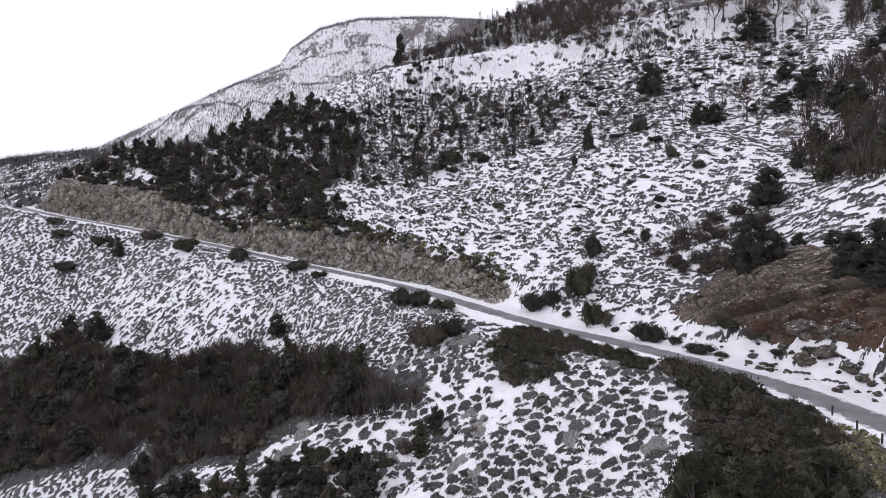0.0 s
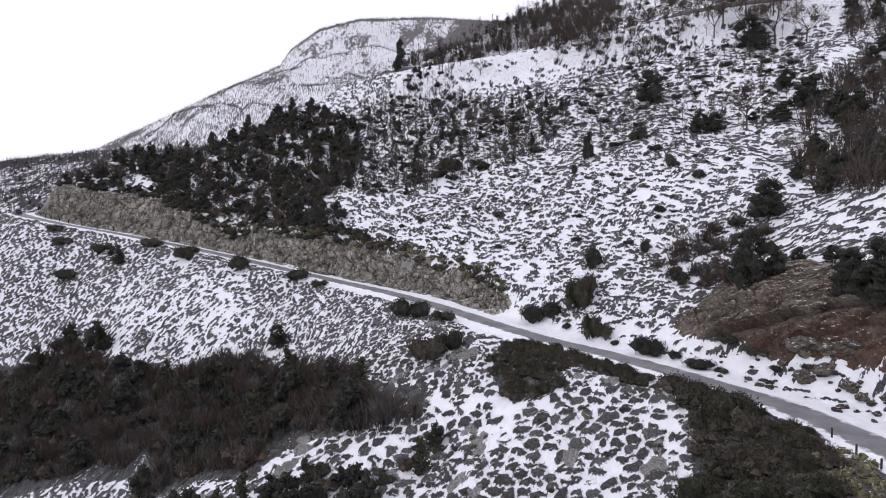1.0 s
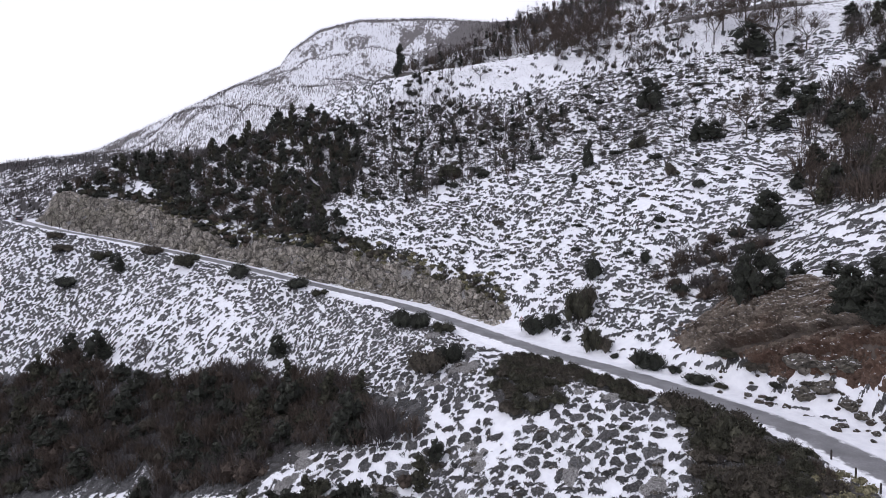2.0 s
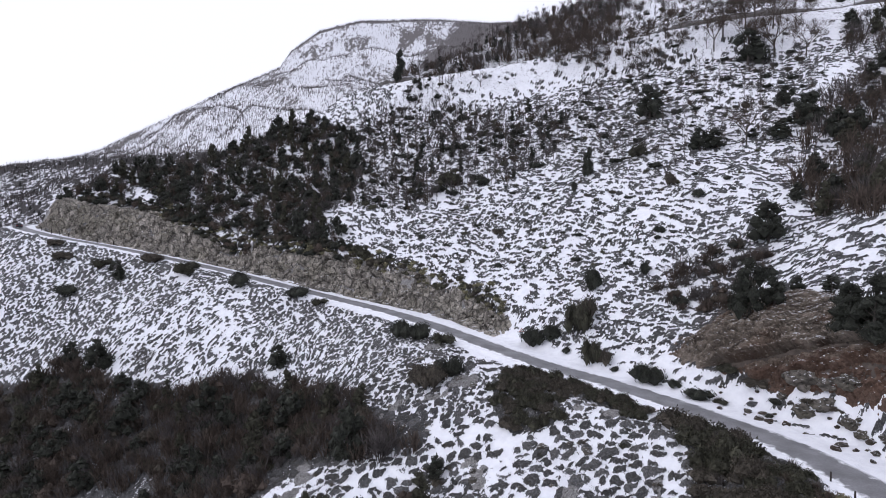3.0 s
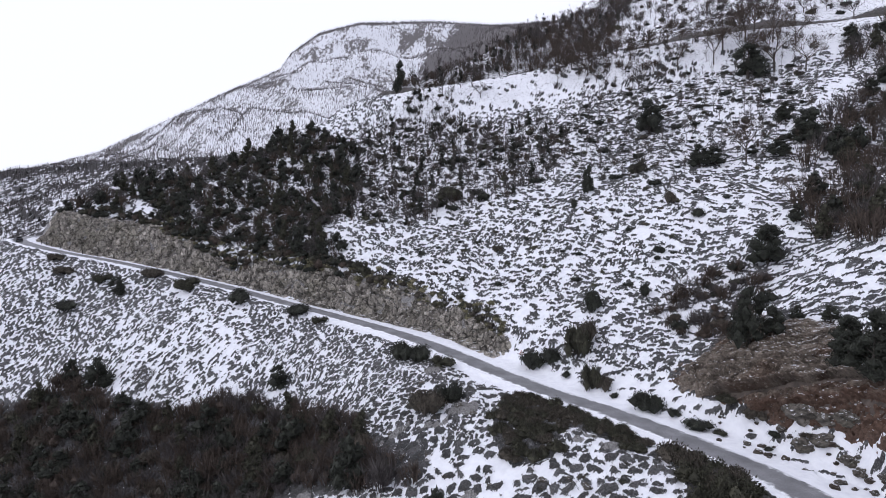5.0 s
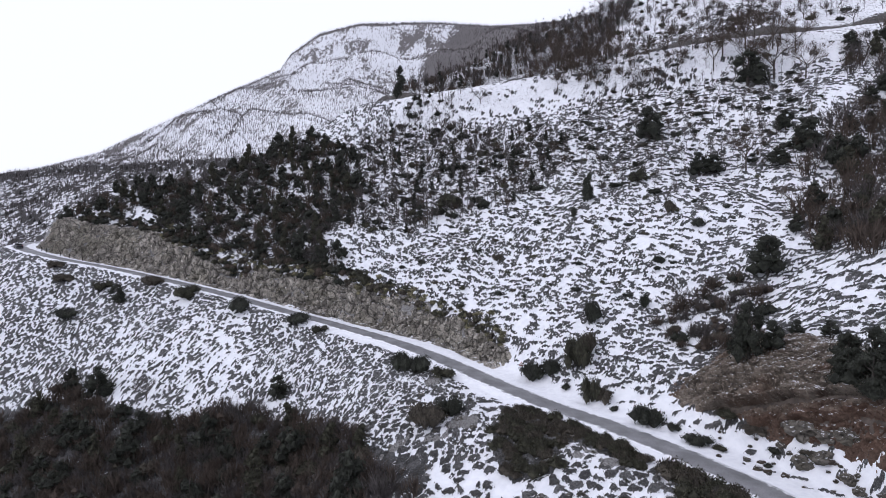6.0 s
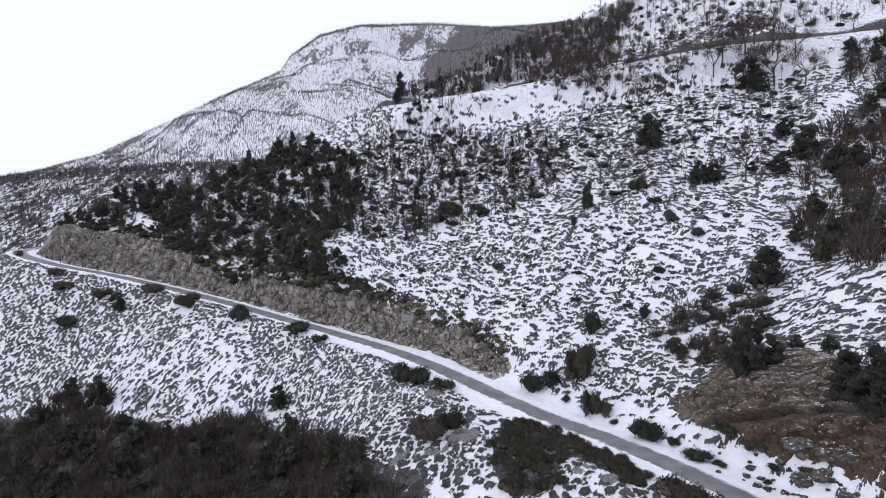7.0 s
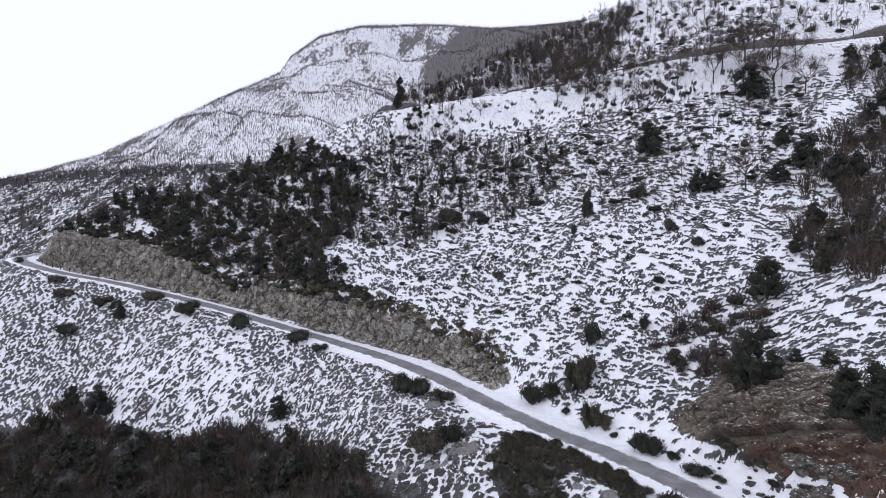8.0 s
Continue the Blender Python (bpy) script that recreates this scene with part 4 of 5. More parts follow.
# single trees and bushes that stand out: x, y, width, height
LONE_EVERGREENS = [(-17.3, 244.8, 7.8, 14.6), (59.4, 176.9, 8.5, 12.3), (94.2, 190.6, 12.7, 13.2), (61.2, 114.6, 7.4, 9.3), (44.6, 88.1, 5.6, 10.6), (47.2, 86.6, 3.6, 5.4),
                   (-79.4, 138.4, 8.0, 9.6), (-34.4, 125.5, 5.2, 5.8), (-89.1, 166.1, 4.6, 6.6), (37.0, 156.2, 3.2, 8.7), (65.5, 156.4, 5.8, 7.2), (69.1, 156.4, 6.5, 5.8), (91.5, 163.9, 6.1, 6.8),
                   (91.6, 153.7, 8.5, 10.0), (83.4, 151.5, 7.0, 5.6), (51.5, 88.3, 2.2, 2.9), (54.5, 85.3, 3.4, 2.8), (48.8, 73.0, 5.0, 6.2), (49.6, 69.8, 5.4, 7.0), (52.0, 71.5, 5.4, 7.4), (51.2, 66.8, 5.0, 7.2), (51.0, 76.0, 4.4, 5.6)]
LONE_SHRUBS = [(-102.1, 165.0, 7.6, 3.2), (-69.0, 163.2, 7.6, 4.4), (-81.5, 170.3, 6.8, 3.4), (-51.7, 154.1, 7.2, 4.6), (-34.6, 146.5, 7.0, 3.0), (-95.8, 171.0, 5.4, 3.4), (-108.5, 174.0, 6.0, 2.8), (-8.0, 118.6, 5.8, 4.4), (-4.2, 116.4, 5.4, 4.0),
               (0.1, 112.8, 4.6, 2.8), (-2.6, 96.4, 6.6, 5.0), (1.0, 97.2, 5.0, 4.2), (30.6, 91.2, 5.4, 3.6), (24.6, 100.2, 3.4, 5.5), (26.4, 99.2, 3.2, 2.8), (16.4, 111.6, 5.4, 4.2), (19.6, 110.6, 4.6, 3.6),
               (24.1, 108.9, 5.4, 7.0), (26.0, 111.0, 4.5, 5.2), (29.4, 119.2, 4.4, 5.5), (39.3, 118.3, 2.2, 3.3), (-28.8, 141.0, 3.9, 2.2), (-112.8, 177.5, 4.9, 2.5)]
VERGE_SHRUBS = [(33.8, 88.0, 2.2, 1.6), (35.3, 83.4, 4.4, 2.0), (39.9, 84.5, 3.9, 1.6), (41.7, 80.4, 3.2, 1.5), (42.7, 77.4, 2.4, 1.0), (41.3, 76.2, 1.4, 0.7), (37.6, 81.6, 2.2, 1.0), (44.6, 73.8, 1.8, 0.9), (21.5, 105.5, 2.0, 1.3), (27.5, 96.5, 1.6, 1.1)]
SLOPE_SHRUBS = [(1.8, 176.1, 8.0, 5.6), (52.8, 142.1, 3.3, 3.9), (56.4, 134.9, 3.6, 2.6), (32.5, 152.0, 1.8, 3.4), (50.3, 157.4, 5.8, 4.2), (13.4, 149.5, 2.4, 2.2), (-5.5, 156.0, 2.0, 1.8), (45.4, 128.0, 2.6, 2.0)]
LONE_BARE = [(45.6, 233.1, 15.0, 17.0), (51.2, 217.7, 6.0, 8.0), (13.8, 227.5, 5.2, 7.4), (6.7, 233.6, 3.4, 4.8), (-9.4, 242.7, 4.5, 6.2), (64.4, 202.6, 5.6, 7.6), (76.0, 153.5, 8.8, 12.9),
             (108.7, 184.6, 8.6, 13.8), (102.6, 190.7, 15.0, 19.0), (96.0, 197.0, 13.0, 16.0), (74.2, 129.0, 7.0, 9.6), (45.5, 113.3, 6.3, 6.3), (-65.6, 133.4, 6.2, 6.2), (62.4, 222.0, 9.0, 10.5), (54.0, 225.0, 10.0, 11.0), (88.5, 201.5, 11.0, 14.0), (92.5, 204.0, 11.0, 15.0),
             (99.5, 203.0, 12.0, 16.0), (106.5, 199.5, 11.0, 15.0), (112.0, 196.0, 10.0, 13.0), (104.0, 206.0, 11.0, 14.0)]

for k, (x, y, w, h) in enumerate(LONE_EVERGREENS):
    slim = h / w > 1.25
    i = 1 if k == 0 else 2 * (k % 2)
    FINE_EVERGREEN.put(i, x, y, height(x, y) - 0.1, w / (4.8 if slim else 5.2), rng.uniform(0, 6.3), "dark green evergreen tree standing on the snowy slope", "tree", "evergreen trees", (h / 6.0) / (w / (4.8 if slim else 5.2)))
for k, (x, y, w, h) in enumerate(LONE_SHRUBS + VERGE_SHRUBS + SLOPE_SHRUBS):
    FINE_BUSH.put(k, x, y, height(x, y) - 0.1, w / 3.4, rng.uniform(0, 6.3), "dense dark evergreen shrub growing out of snow", "shrub", "evergreen shrubs", (h / 1.9) / (w / 3.4))
for k, (x, y, w, h) in enumerate(LONE_BARE):
    (LARGE_BARE if h > 9 else BARE).put(k, x, y, height(x, y), h / 7.5, rng.uniform(0, 6.3), "leafless grey tree with spreading branches on snow", "tree", "bare trees", 1.0)


def scatter(poly, count, apart, seed):
    """Places spread over a polygon, not closer than some distance."""
    r = np.random.default_rng(seed)
    xs, ys = [p[0] for p in poly], [p[1] for p in poly]
    cx, cy = r.uniform(min(xs) - 4, max(xs) + 4, count * 16), r.uniform(min(ys) - 4, max(ys) + 4, count * 16)
    ok = rough_inside(poly, cx, cy, 1.2 if poly in (HEATHER, THICKET, LOW_BRUSH) else 13.0 if poly in (DARK_WOOD, THIN_WOOD) else 7.0)
    cx, cy = cx[ok], cy[ok]
    px, py, m = np.full(count, 1e6), np.full(count, 1e6), 0
    for x, y in zip(cx, cy):
        if m == count:
            break
        if ((px[:m] - x) ** 2 + (py[:m] - y) ** 2 > apart * apart).all():
            px[m], py[m], m = x, y, m + 1
    out = np.stack([px[:m], py[:m]], 1)
    x, y = np.array(out).T
    z, s, d = land(x, y)
    keep = (d > 1.0) & (d > section(s, 1) + section(s, 3) * (section(s, 2) > 4)) | (d < -4.2)
    return [(a, b, c) for a, b, c, q in zip(x, y, z, keep) if q]


def sow_joined(name, shapes, poly, count, apart, seed, low, high, label, category):
    """The same, for plants that nobody could count: one mesh of them all."""
    r = np.random.default_rng(seed + 500)
    verts, faces, mats, start = [], [], [], 0
    used = []
    for x, y, z in (scatter(poly, count, apart, seed) if count else poly):
        i, k, a = int(r.integers(0, len(shapes))), r.uniform(low, high), r.uniform(0, 6.3)
        turn = np.array(((math.cos(a), math.sin(a), 0), (-math.sin(a), math.cos(a), 0), (0, 0, 1)))
        for co, fs, mat in shapes[i]:
            verts.append(co @ turn * k + (x, y, z - 0.1))
            faces.extend([tuple(start + q for q in f) for f in fs])
            if mat not in used:
                used.append(mat)
            mats.extend([used.index(mat)] * len(fs))
            start += len(co)
    me = bpy.data.meshes.new(name)
    me.from_pydata(np.concatenate(verts).tolist(), [], faces)
    for mat in used:
        me.materials.append(mat)
    me.polygons.foreach_set("material_index", np.array(mats, np.int32))
    return tagged(new(name, me), label, category, kind="stuff")


def sow(kind, poly, count, apart, seed, low, high, label, category, group, tall=(0.85, 1.2)):
    r = np.random.default_rng(seed + 500)
    for x, y, z in scatter(poly, count, apart, seed):
        kind.put(int(r.integers(0, 97)), x, y, z - 0.1, r.uniform(low, high), r.uniform(0, 6.3), label, category, group, r.uniform(*tall))


WOOD = "dark evergreen tree in the hillside wood"
SCRUB = "brown leafless thicket of upright stems"
sow(EVERGREEN, DARK_WOOD, 125, 3.6, 1, 0.6, 1.15, WOOD, "tree", "trees of the dark wood", (0.95, 1.45))
sow_joined("wood_shrubs", SHRUB_SHAPES[1:], DARK_WOOD, 140, 2.8, 21, 0.7, 1.5, "dark shrubs under the hillside wood", "shrubs")
sow_joined("wood_undergrowth", THORN_SHAPES, DARK_WOOD, 280, 2.3, 2, 0.8, 1.7, "brown leafless undergrowth of the hillside wood", "bushes")
sow(SLENDER, THIN_WOOD, 150, 2.8, 3, 0.6, 1.1, "slender leafless tree on the snowy slope", "tree", "slender trees")
sow_joined("open_wood_shrubs", SHRUB_SHAPES, THIN_WOOD, 95, 3.2, 4, 0.6, 1.3, "dark rounded shrubs between bare trees", "shrubs")
sow_joined("open_wood_evergreens", EVERGREEN_SHAPES, THIN_WOOD, 60, 3.8, 36, 0.45, 1.05, "small dark evergreens between bare trees", "trees")
sow_joined("open_wood_saplings", SAPLING_SHAPES, THIN_WOOD, 420, 1.7, 22, 0.4, 0.9, "thin leafless saplings between bare trees", "trees")
sow_joined("open_wood_brush", THORN_SHAPES, THIN_WOOD, 90, 3.2, 27, 0.7, 1.4, "brown leafless brush between bare trees", "bushes")
sow(SLENDER, RIDGE_WOOD, 140, 2.8, 5, 0.8, 1.4, "slender leafless tree on the ridge", "tree", "ridge trees")
sow_joined("ridge_evergreens", EVERGREEN_SHAPES, RIDGE_WOOD, 45, 5.0, 6, 0.6, 1.1, "dark evergreen trees on the ridge", "trees")
sow_joined("ridge_brush", THORN_SHAPES, RIDGE_WOOD, 170, 2.8, 23, 1.2, 2.2, "brown leafless brush along the ridge", "bushes")
sow(BARE, HIGH_SLOPE, 46, 9.0, 7, 0.5, 1.0, "leafless tree high on the snowy slope", "tree", "high slope trees")
sow_joined("high_slope_shrubs", SHRUB_SHAPES, HIGH_SLOPE, 90, 5.0, 8, 0.5, 1.2, "dark shrubs high on the snowy slope", "shrubs")
sow_joined("high_slope_brush", THORN_SHAPES, HIGH_SLOPE, 160, 4.0, 24, 0.8, 1.6, "brown leafless brush high on the slope", "bushes")
sow_joined("high_slope_saplings", SAPLING_SHAPES, HIGH_SLOPE, 260, 3.2, 28, 0.6, 1.2, "thin leafless trees high on the slope", "trees")
sow(LARGE_BARE, TERRACE_TREES, 34, 3.8, 29, 0.7, 1.3, "leafless tree above the white terrace", "tree", "terrace trees")
sow_joined("terrace_brush", THORN_SHAPES, TERRACE_TREES, 34, 3.4, 30, 0.8, 1.5, "brown leafless brush above the white terrace", "bushes")
sow(EVERGREEN, RIGHT_WOOD, 62, 4.0, 9, 0.7, 1.4, WOOD, "tree", "trees of the gully wood")
sow_joined("gully_brush", THORN_SHAPES, RIGHT_WOOD, 170, 3.0, 10, 1.2, 2.6, "brown leafless brush in the gully wood", "bushes")
sow(THORN, RAVINE, 34, 1.8, 11, 0.7, 1.4, SCRUB, "bush", "ravine bushes")
sow(BUSH, RAVINE, 18, 2.2, 12, 0.6, 1.2, "dark shrub in the snowy gully", "shrub", "ravine shrubs", (0.9, 1.5))
sow(EVERGREEN, LOW_WOOD, 46, 5.2, 13, 0.7, 1.35, "dark evergreen tree in the wood below the road", "tree", "trees of the lower wood")
sow(THORN, LOW_WOOD, 95, 3.6, 14, 1.0, 2.0, SCRUB, "bush", "lower wood bushes")
sow_joined("lower_wood_brush", THORN_SHAPES, LOW_WOOD, 480, 1.6, 25, 0.8, 1.6, "brown leafless brush of the lower wood", "bushes")
sow(BUSH, LOW_WOOD, 80, 3.2, 15, 0.9, 1.6, "dark shrub in the lower wood", "shrub", "lower wood shrubs", (1.0, 1.6))
sow(EVERGREEN, LOW_BRUSH, 34, 3.0, 16, 0.55, 1.0, "small dark evergreen below the road", "tree", "lower brush trees")
sow(BUSH, LOW_BRUSH, 60, 1.9, 17, 0.6, 1.2, "dark shrub on the snow below the road", "shrub", "lower brush shrubs")
sow(HEATHER_BUSH, HEATHER, 95, 1.0, 18, 0.5, 0.85, "low brown heather clump beside the road", "shrub", "heather clumps", (0.9, 1.3))
sow(BROOM, THICKET, 30, 2.6, 26, 0.40, 0.55, "olive broom bush in the roadside thicket", "bush", "broom bushes", (0.42, 0.6))
sow(HEATHER_BUSH, THICKET, 80, 1.5, 19, 0.5, 1.4, "brown and olive scrub clump below the road", "shrub", "scrub clumps", (0.7, 1.35))
sow(THORN, THICKET, 50, 2.2, 20, 0.4, 0.75, SCRUB, "bush", "thicket bushes")
UPPER_SLOPE = [(36, 170), (40, 205), (60, 214), (112, 196), (108, 172), (84, 152), (56, 150)]
OPEN_SLOPE = [(-22, 156), (0, 140), (36, 122), (62, 130), (88, 152), (98, 182), (60, 205), (40, 200), (36, 172), (0, 170)]
sow_joined("slope_scrub", SHRUB_SHAPES, OPEN_SLOPE, 260, 3.2, 31, 0.2, 0.62, "small dark shrubs dotted over the snowy slope", "shrubs")
sow_joined("slope_saplings", SAPLING_SHAPES, UPPER_SLOPE, 300, 2.6, 34, 0.35, 0.95, "thin leafless trees dotted over the upper slope", "trees")
sow_joined("slope_brush", THORN_SHAPES, UPPER_SLOPE, 120, 3.6, 38, 0.35, 0.95, "brown leafless brush on the upper slope", "bushes")
sow_joined("slope_shrubs", SHRUB_SHAPES[1:], UPPER_SLOPE, 75, 5.0, 39, 0.4, 1.0, "dark shrubs on the upper slope", "shrubs")
cliff = np.random.default_rng(33)
for k, s in enumerate(np.arange(138, 250, 1.0)):
    s = s + cliff.uniform(-0.5, 0.5)
    if s < 150 and k % 2:
        continue
    low = float(rock_end(s)) * 0.92
    d = float(section(s, 1) + section(s, 3) * (low + cliff.uniform(0.0, 0.6) + 0.15 * (s < 150)))
    (px, py, _), (wx, wy) = road_at(np.array([s]))
    x, y = float(px[0] + wy[0] * d), float(py[0] - wx[0] * d)
    if k % 3 == 0:
        EVERGREEN.put(int(cliff.integers(0, 97)), x, y, height(x, y) - 0.2, cliff.uniform(0.45, 0.75), cliff.uniform(0, 6.3), "dark evergreen tree on top of the rock face", "tree", "cliff top trees", cliff.uniform(0.8, 1.1))
    else:
        BUSH.put(int(cliff.integers(0, 97)), x, y, height(x, y) - 0.2, cliff.uniform(0.7, 1.35), cliff.uniform(0, 6.3), "dark shrub hanging over the rock face", "shrub", "cliff top shrubs", cliff.uniform(0.9, 1.4))
TUFT_SHAPES = [[(q[0], [tuple(int(i) for i in w) for w in q[1]], m)] for q, m in ((foliage(np.random.default_rng(300 + k), [((0.3 * k - 0.4, 0.3, 0.3), 0.8), ((-0.3, -0.4, 0.35), 0.7), ((0.5, -0.2, 0.2), 0.6)], 60, 0.34), m) for k, m in enumerate((OLIVE, DRY_GRASS, DRY_GRASS, HEATH_LEAF)))]
SCRUB_EDGE = []
for k in range(380):
    s = cliff.uniform(104, 225)
    d = float(section(s, 1) + section(s, 3) * (rock_end(s) * cliff.uniform(0.9, 1.1) + abs(cliff.normal(0, 0.28))))
    (px, py, _), (wx, wy) = road_at(np.array([s]))
    x, y = float(px[0] + wy[0] * d), float(py[0] - wx[0] * d)
    SCRUB_EDGE.append((x, y, height(x, y)))
sow_joined("cliff_top_scrub", TUFT_SHAPES, SCRUB_EDGE, 0, 0, 35, 0.4, 1.1, "olive grass and low scrub fringing the rock face", "scrub")
GRASS_BANK = []
for k in range(420):
    s, d = cliff.uniform(2, 31), -cliff.uniform(3.3, 17)
    (px, py, _), (wx, wy) = road_at(np.array([s]))
    x, y = float(px[0] + wy[0] * d), float(py[0] - wx[0] * d)
    GRASS_BANK.append((x, y, height(x, y)))
sow_joined("bank_grass", TUFT_SHAPES[1:3], GRASS_BANK, 0, 0, 37, 0.25, 0.7, "olive dry grass on the bank below the road", "grass")
NEAR_TREES = [(16.8, 40.5, 6.4, 11.0), (19.6, 46.0, 5.6, 8.6), (20.0, 38.5, 6.0, 9.4), (24.5, 41.0, 5.6, 7.4), (22.5, 43.5, 5.4, 6.6), (27.0, 39.5, 5.6, 6.8), (28.5, 44.5, 4.6, 4.8), (25.0, 47.5, 5.0, 4.8)]
NEAR_BROOM = Kind([evergreen_tree(98, "round", 5800, 0.085, NEAR_LEAF), evergreen_tree(99, "spread", 5800, 0.085, NEAR_LEAF)])
for k, (x, y, w, h) in enumerate(NEAR_TREES):
    NEAR_BROOM.put(k, x, y, height(x, y) - 0.1, w / 5.4, rng.uniform(0, 6.3), "olive green bushy tree below the roadside", "tree", "roadside trees", (h / 5.9) / (w / 5.4))



# ---- heath: upright sprays on the clumps between which the snow lies ----
def heath_sprays(name, s_range, d_range, count, tall, wide, mat, seed, label):
    """Fine tufts wherever a heath clump stands."""
    r = np.random.default_rng(seed)
    s, d = GROUND_S, GROUND_D
    x, y = GROUND_AT[:, 0], GROUND_AT[:, 1]
    here = np.flatnonzero((s > s_range[0]) & (s < s_range[1]) & (d > d_range[0]) & (d < d_range[1]) & (np.abs(x) < 0.8 * y + 5) & (y > 50) & (y < 245) & (x < 128))
    here = r.choice(here, count)
    here = here[GROUND_CLUMP[here] > r.uniform(0.25, 0.9, count)]
    x, y, z = GROUND_AT[here].T
    x, y = x + r.uniform(-0.2, 0.2, len(x)), y + r.uniform(-0.2, 0.2, len(x))
    k, t = len(x), r.uniform(0, 6.28, len(x))
    foot = np.stack([x, y, z - 0.1], 1)
    tip = foot + np.stack([r.normal(0, 0.35, k), r.normal(0, 0.35, k), r.uniform(0.6, 1.3, k)], 1) * (tall * r.uniform(0.6, 1.4, k))[:, None]
    side = np.stack([np.cos(t), np.sin(t), 0 * t], 1) * wide
    v = np.stack([foot - side, foot + side, tip], 1).reshape(-1, 3)
    me = mesh_of(name, v.tolist(), np.arange(len(v)).reshape(-1, 3).tolist(), mat)
    return tagged(new(name, me), label, "heath", kind="stuff")


GREY_HEATH = plain_material("grey_dry_heath", [(0.3, (0.028, 0.028, 0.0285)), (0.7, (0.098, 0.097, 0.097))], 1.0, 0.95, island=0.45)
heath_sprays("slope_heath", (40, 250), (9, 118), 190000, 0.26, 0.055, GREY_HEATH, 71, "dark heath tufts on the snowy slope")
heath_sprays("lower_heath", (104, 272), (-58, -4), 110000, 0.22, 0.05, GREY_HEATH, 72, "dark heath tufts on the snow below the road")
heath_sprays("near_heath", (30, 106), (-46, -4), 110000, 0.22, 0.035, HEATH_LEAF, 73, "grey-brown heath tufts netted with snow")


def clump_places():
    """Where the larger heath clumps near the road stand: the middles of their patches."""
    gx, gy = np.meshgrid(np.arange(-20, 36, 0.5), np.arange(62, 104, 0.5))
    x, y = gx.ravel(), gy.ravel()
    z, s, d = land(x, y)
    clump = cover(x, y, s, d)[4]
    off = patches(x, y, -0.35, 1.9, 1.35, 231)[1].reshape(gx.shape)
    best = np.ones(gx.shape, bool)
    for i, j in itertools.product((-2, -1, 0, 1, 2), repeat=2):
        best &= off >= np.roll(off, (i, j), (0, 1))
    ok = best.ravel() & (clump > 0.8) & (d < -6) & (s < 104) & (s > 40) & ~inside(THICKET, x, y) & ~inside(HEATHER, x, y) & ~inside(LOW_BRUSH, x, y) & ~inside(LOW_WOOD, x, y)
    return np.stack([x, y, z], 1)[ok]


LOW_CLUMP = Kind([heather(35, HEATH_LEAF), heather(36, SCRUB_LEAF), heather(37, GREY_HEATH), heather(38, GREY_HEATH)])
for x, y, z in clump_places()[:280]:
    w = rng.uniform(0.26, 0.46)
    LOW_CLUMP.put(int(rng.integers(0, 97)), x, y, z - 0.12, w, rng.uniform(0, 6.3), "low grey-brown heath clump ringed with snow", "shrub", "heath clumps", rng.uniform(0.6, 0.95))

# ---- boulders, road furniture and the car ----
BOULDER = rock_material("grey_boulder", (0.07, 0.063, 0.055), (0.27, 0.245, 0.21), (0.13, 0.12, 0.09), -0.10, 0.5, 1.6)
CLOD = rock_material("brown_earth_clod", (0.04, 0.033, 0.028), (0.16, 0.13, 0.105), (0.10, 0.09, 0.06), 0.0, 0.3)
POST_WOOD = plain_material("dark_weathered_wood", [(0.3, (0.02, 0.018, 0.016)), (0.7, (0.06, 0.05, 0.045))], 9.0, 0.9)
STEEL = plain_material("galvanised_steel", [(0.3, (0.25, 0.25, 0.26)), (0.7, (0.38, 0.38, 0.39))], 7.0, 0.5)
SIGN_RED = plain_material("sign_red", [(0.3, (0.30, 0.03, 0.03)), (0.7, (0.42, 0.05, 0.045))], 5.0, 0.5)
SIGN_WHITE = plain_material("sign_white", [(0.3, (0.62, 0.62, 0.6)), (0.7, (0.75, 0.75, 0.73))], 5.0, 0.5)
CAR_PAINT = plain_material("dark_car_paint", [(0.3, (0.02, 0.021, 0.025)), (0.7, (0.035, 0.036, 0.04))], 2.0, 0.3)
CAR_GLASS = plain_material("dark_car_glass", [(0.3, (0.012, 0.013, 0.015)), (0.7, (0.02, 0.021, 0.023))], 2.0, 0.08)
RUBBER = plain_material("tyre_rubber", [(0.3, (0.012, 0.012, 0.012)), (0.7, (0.025, 0.025, 0.025))], 9.0, 0.9)
LAMP_RED = plain_material("tail_lamp_red", [(0.3, (0.22, 0.01, 0.01)), (0.7, (0.3, 0.015, 0.012))], 9.0, 0.3)


def boulder_mesh(seed, mat=None, fine=3):
    r = np.random.default_rng(seed)
    bm = bmesh.new()
    bmesh.ops.create_icosphere(bm, subdivisions=fine, radius=1.0)
    off = Vector(r.uniform(0, 50, 3))
    for v in bm.verts:
        n = noise.noise(v.co * 1.1 + off) * 0.45 + noise.noise(v.co * 2.7 + off) * 0.28 + noise.noise(v.co * 6.0 + off) * 0.12
        chip = abs(noise.noise(v.co * 1.9 - off)) * 0.5
        v.co = v.co * (1 + n - chip)
        v.co.z *= 0.72
    me = bpy.data.meshes.new("boulder")
    bm.to_mesh(me)
    bm.free()
    me.materials.append(mat or BOULDER)
    return me


STONES = Kind([new("boulder", boulder_mesh(k)) for k in (81, 82, 83, 84)])
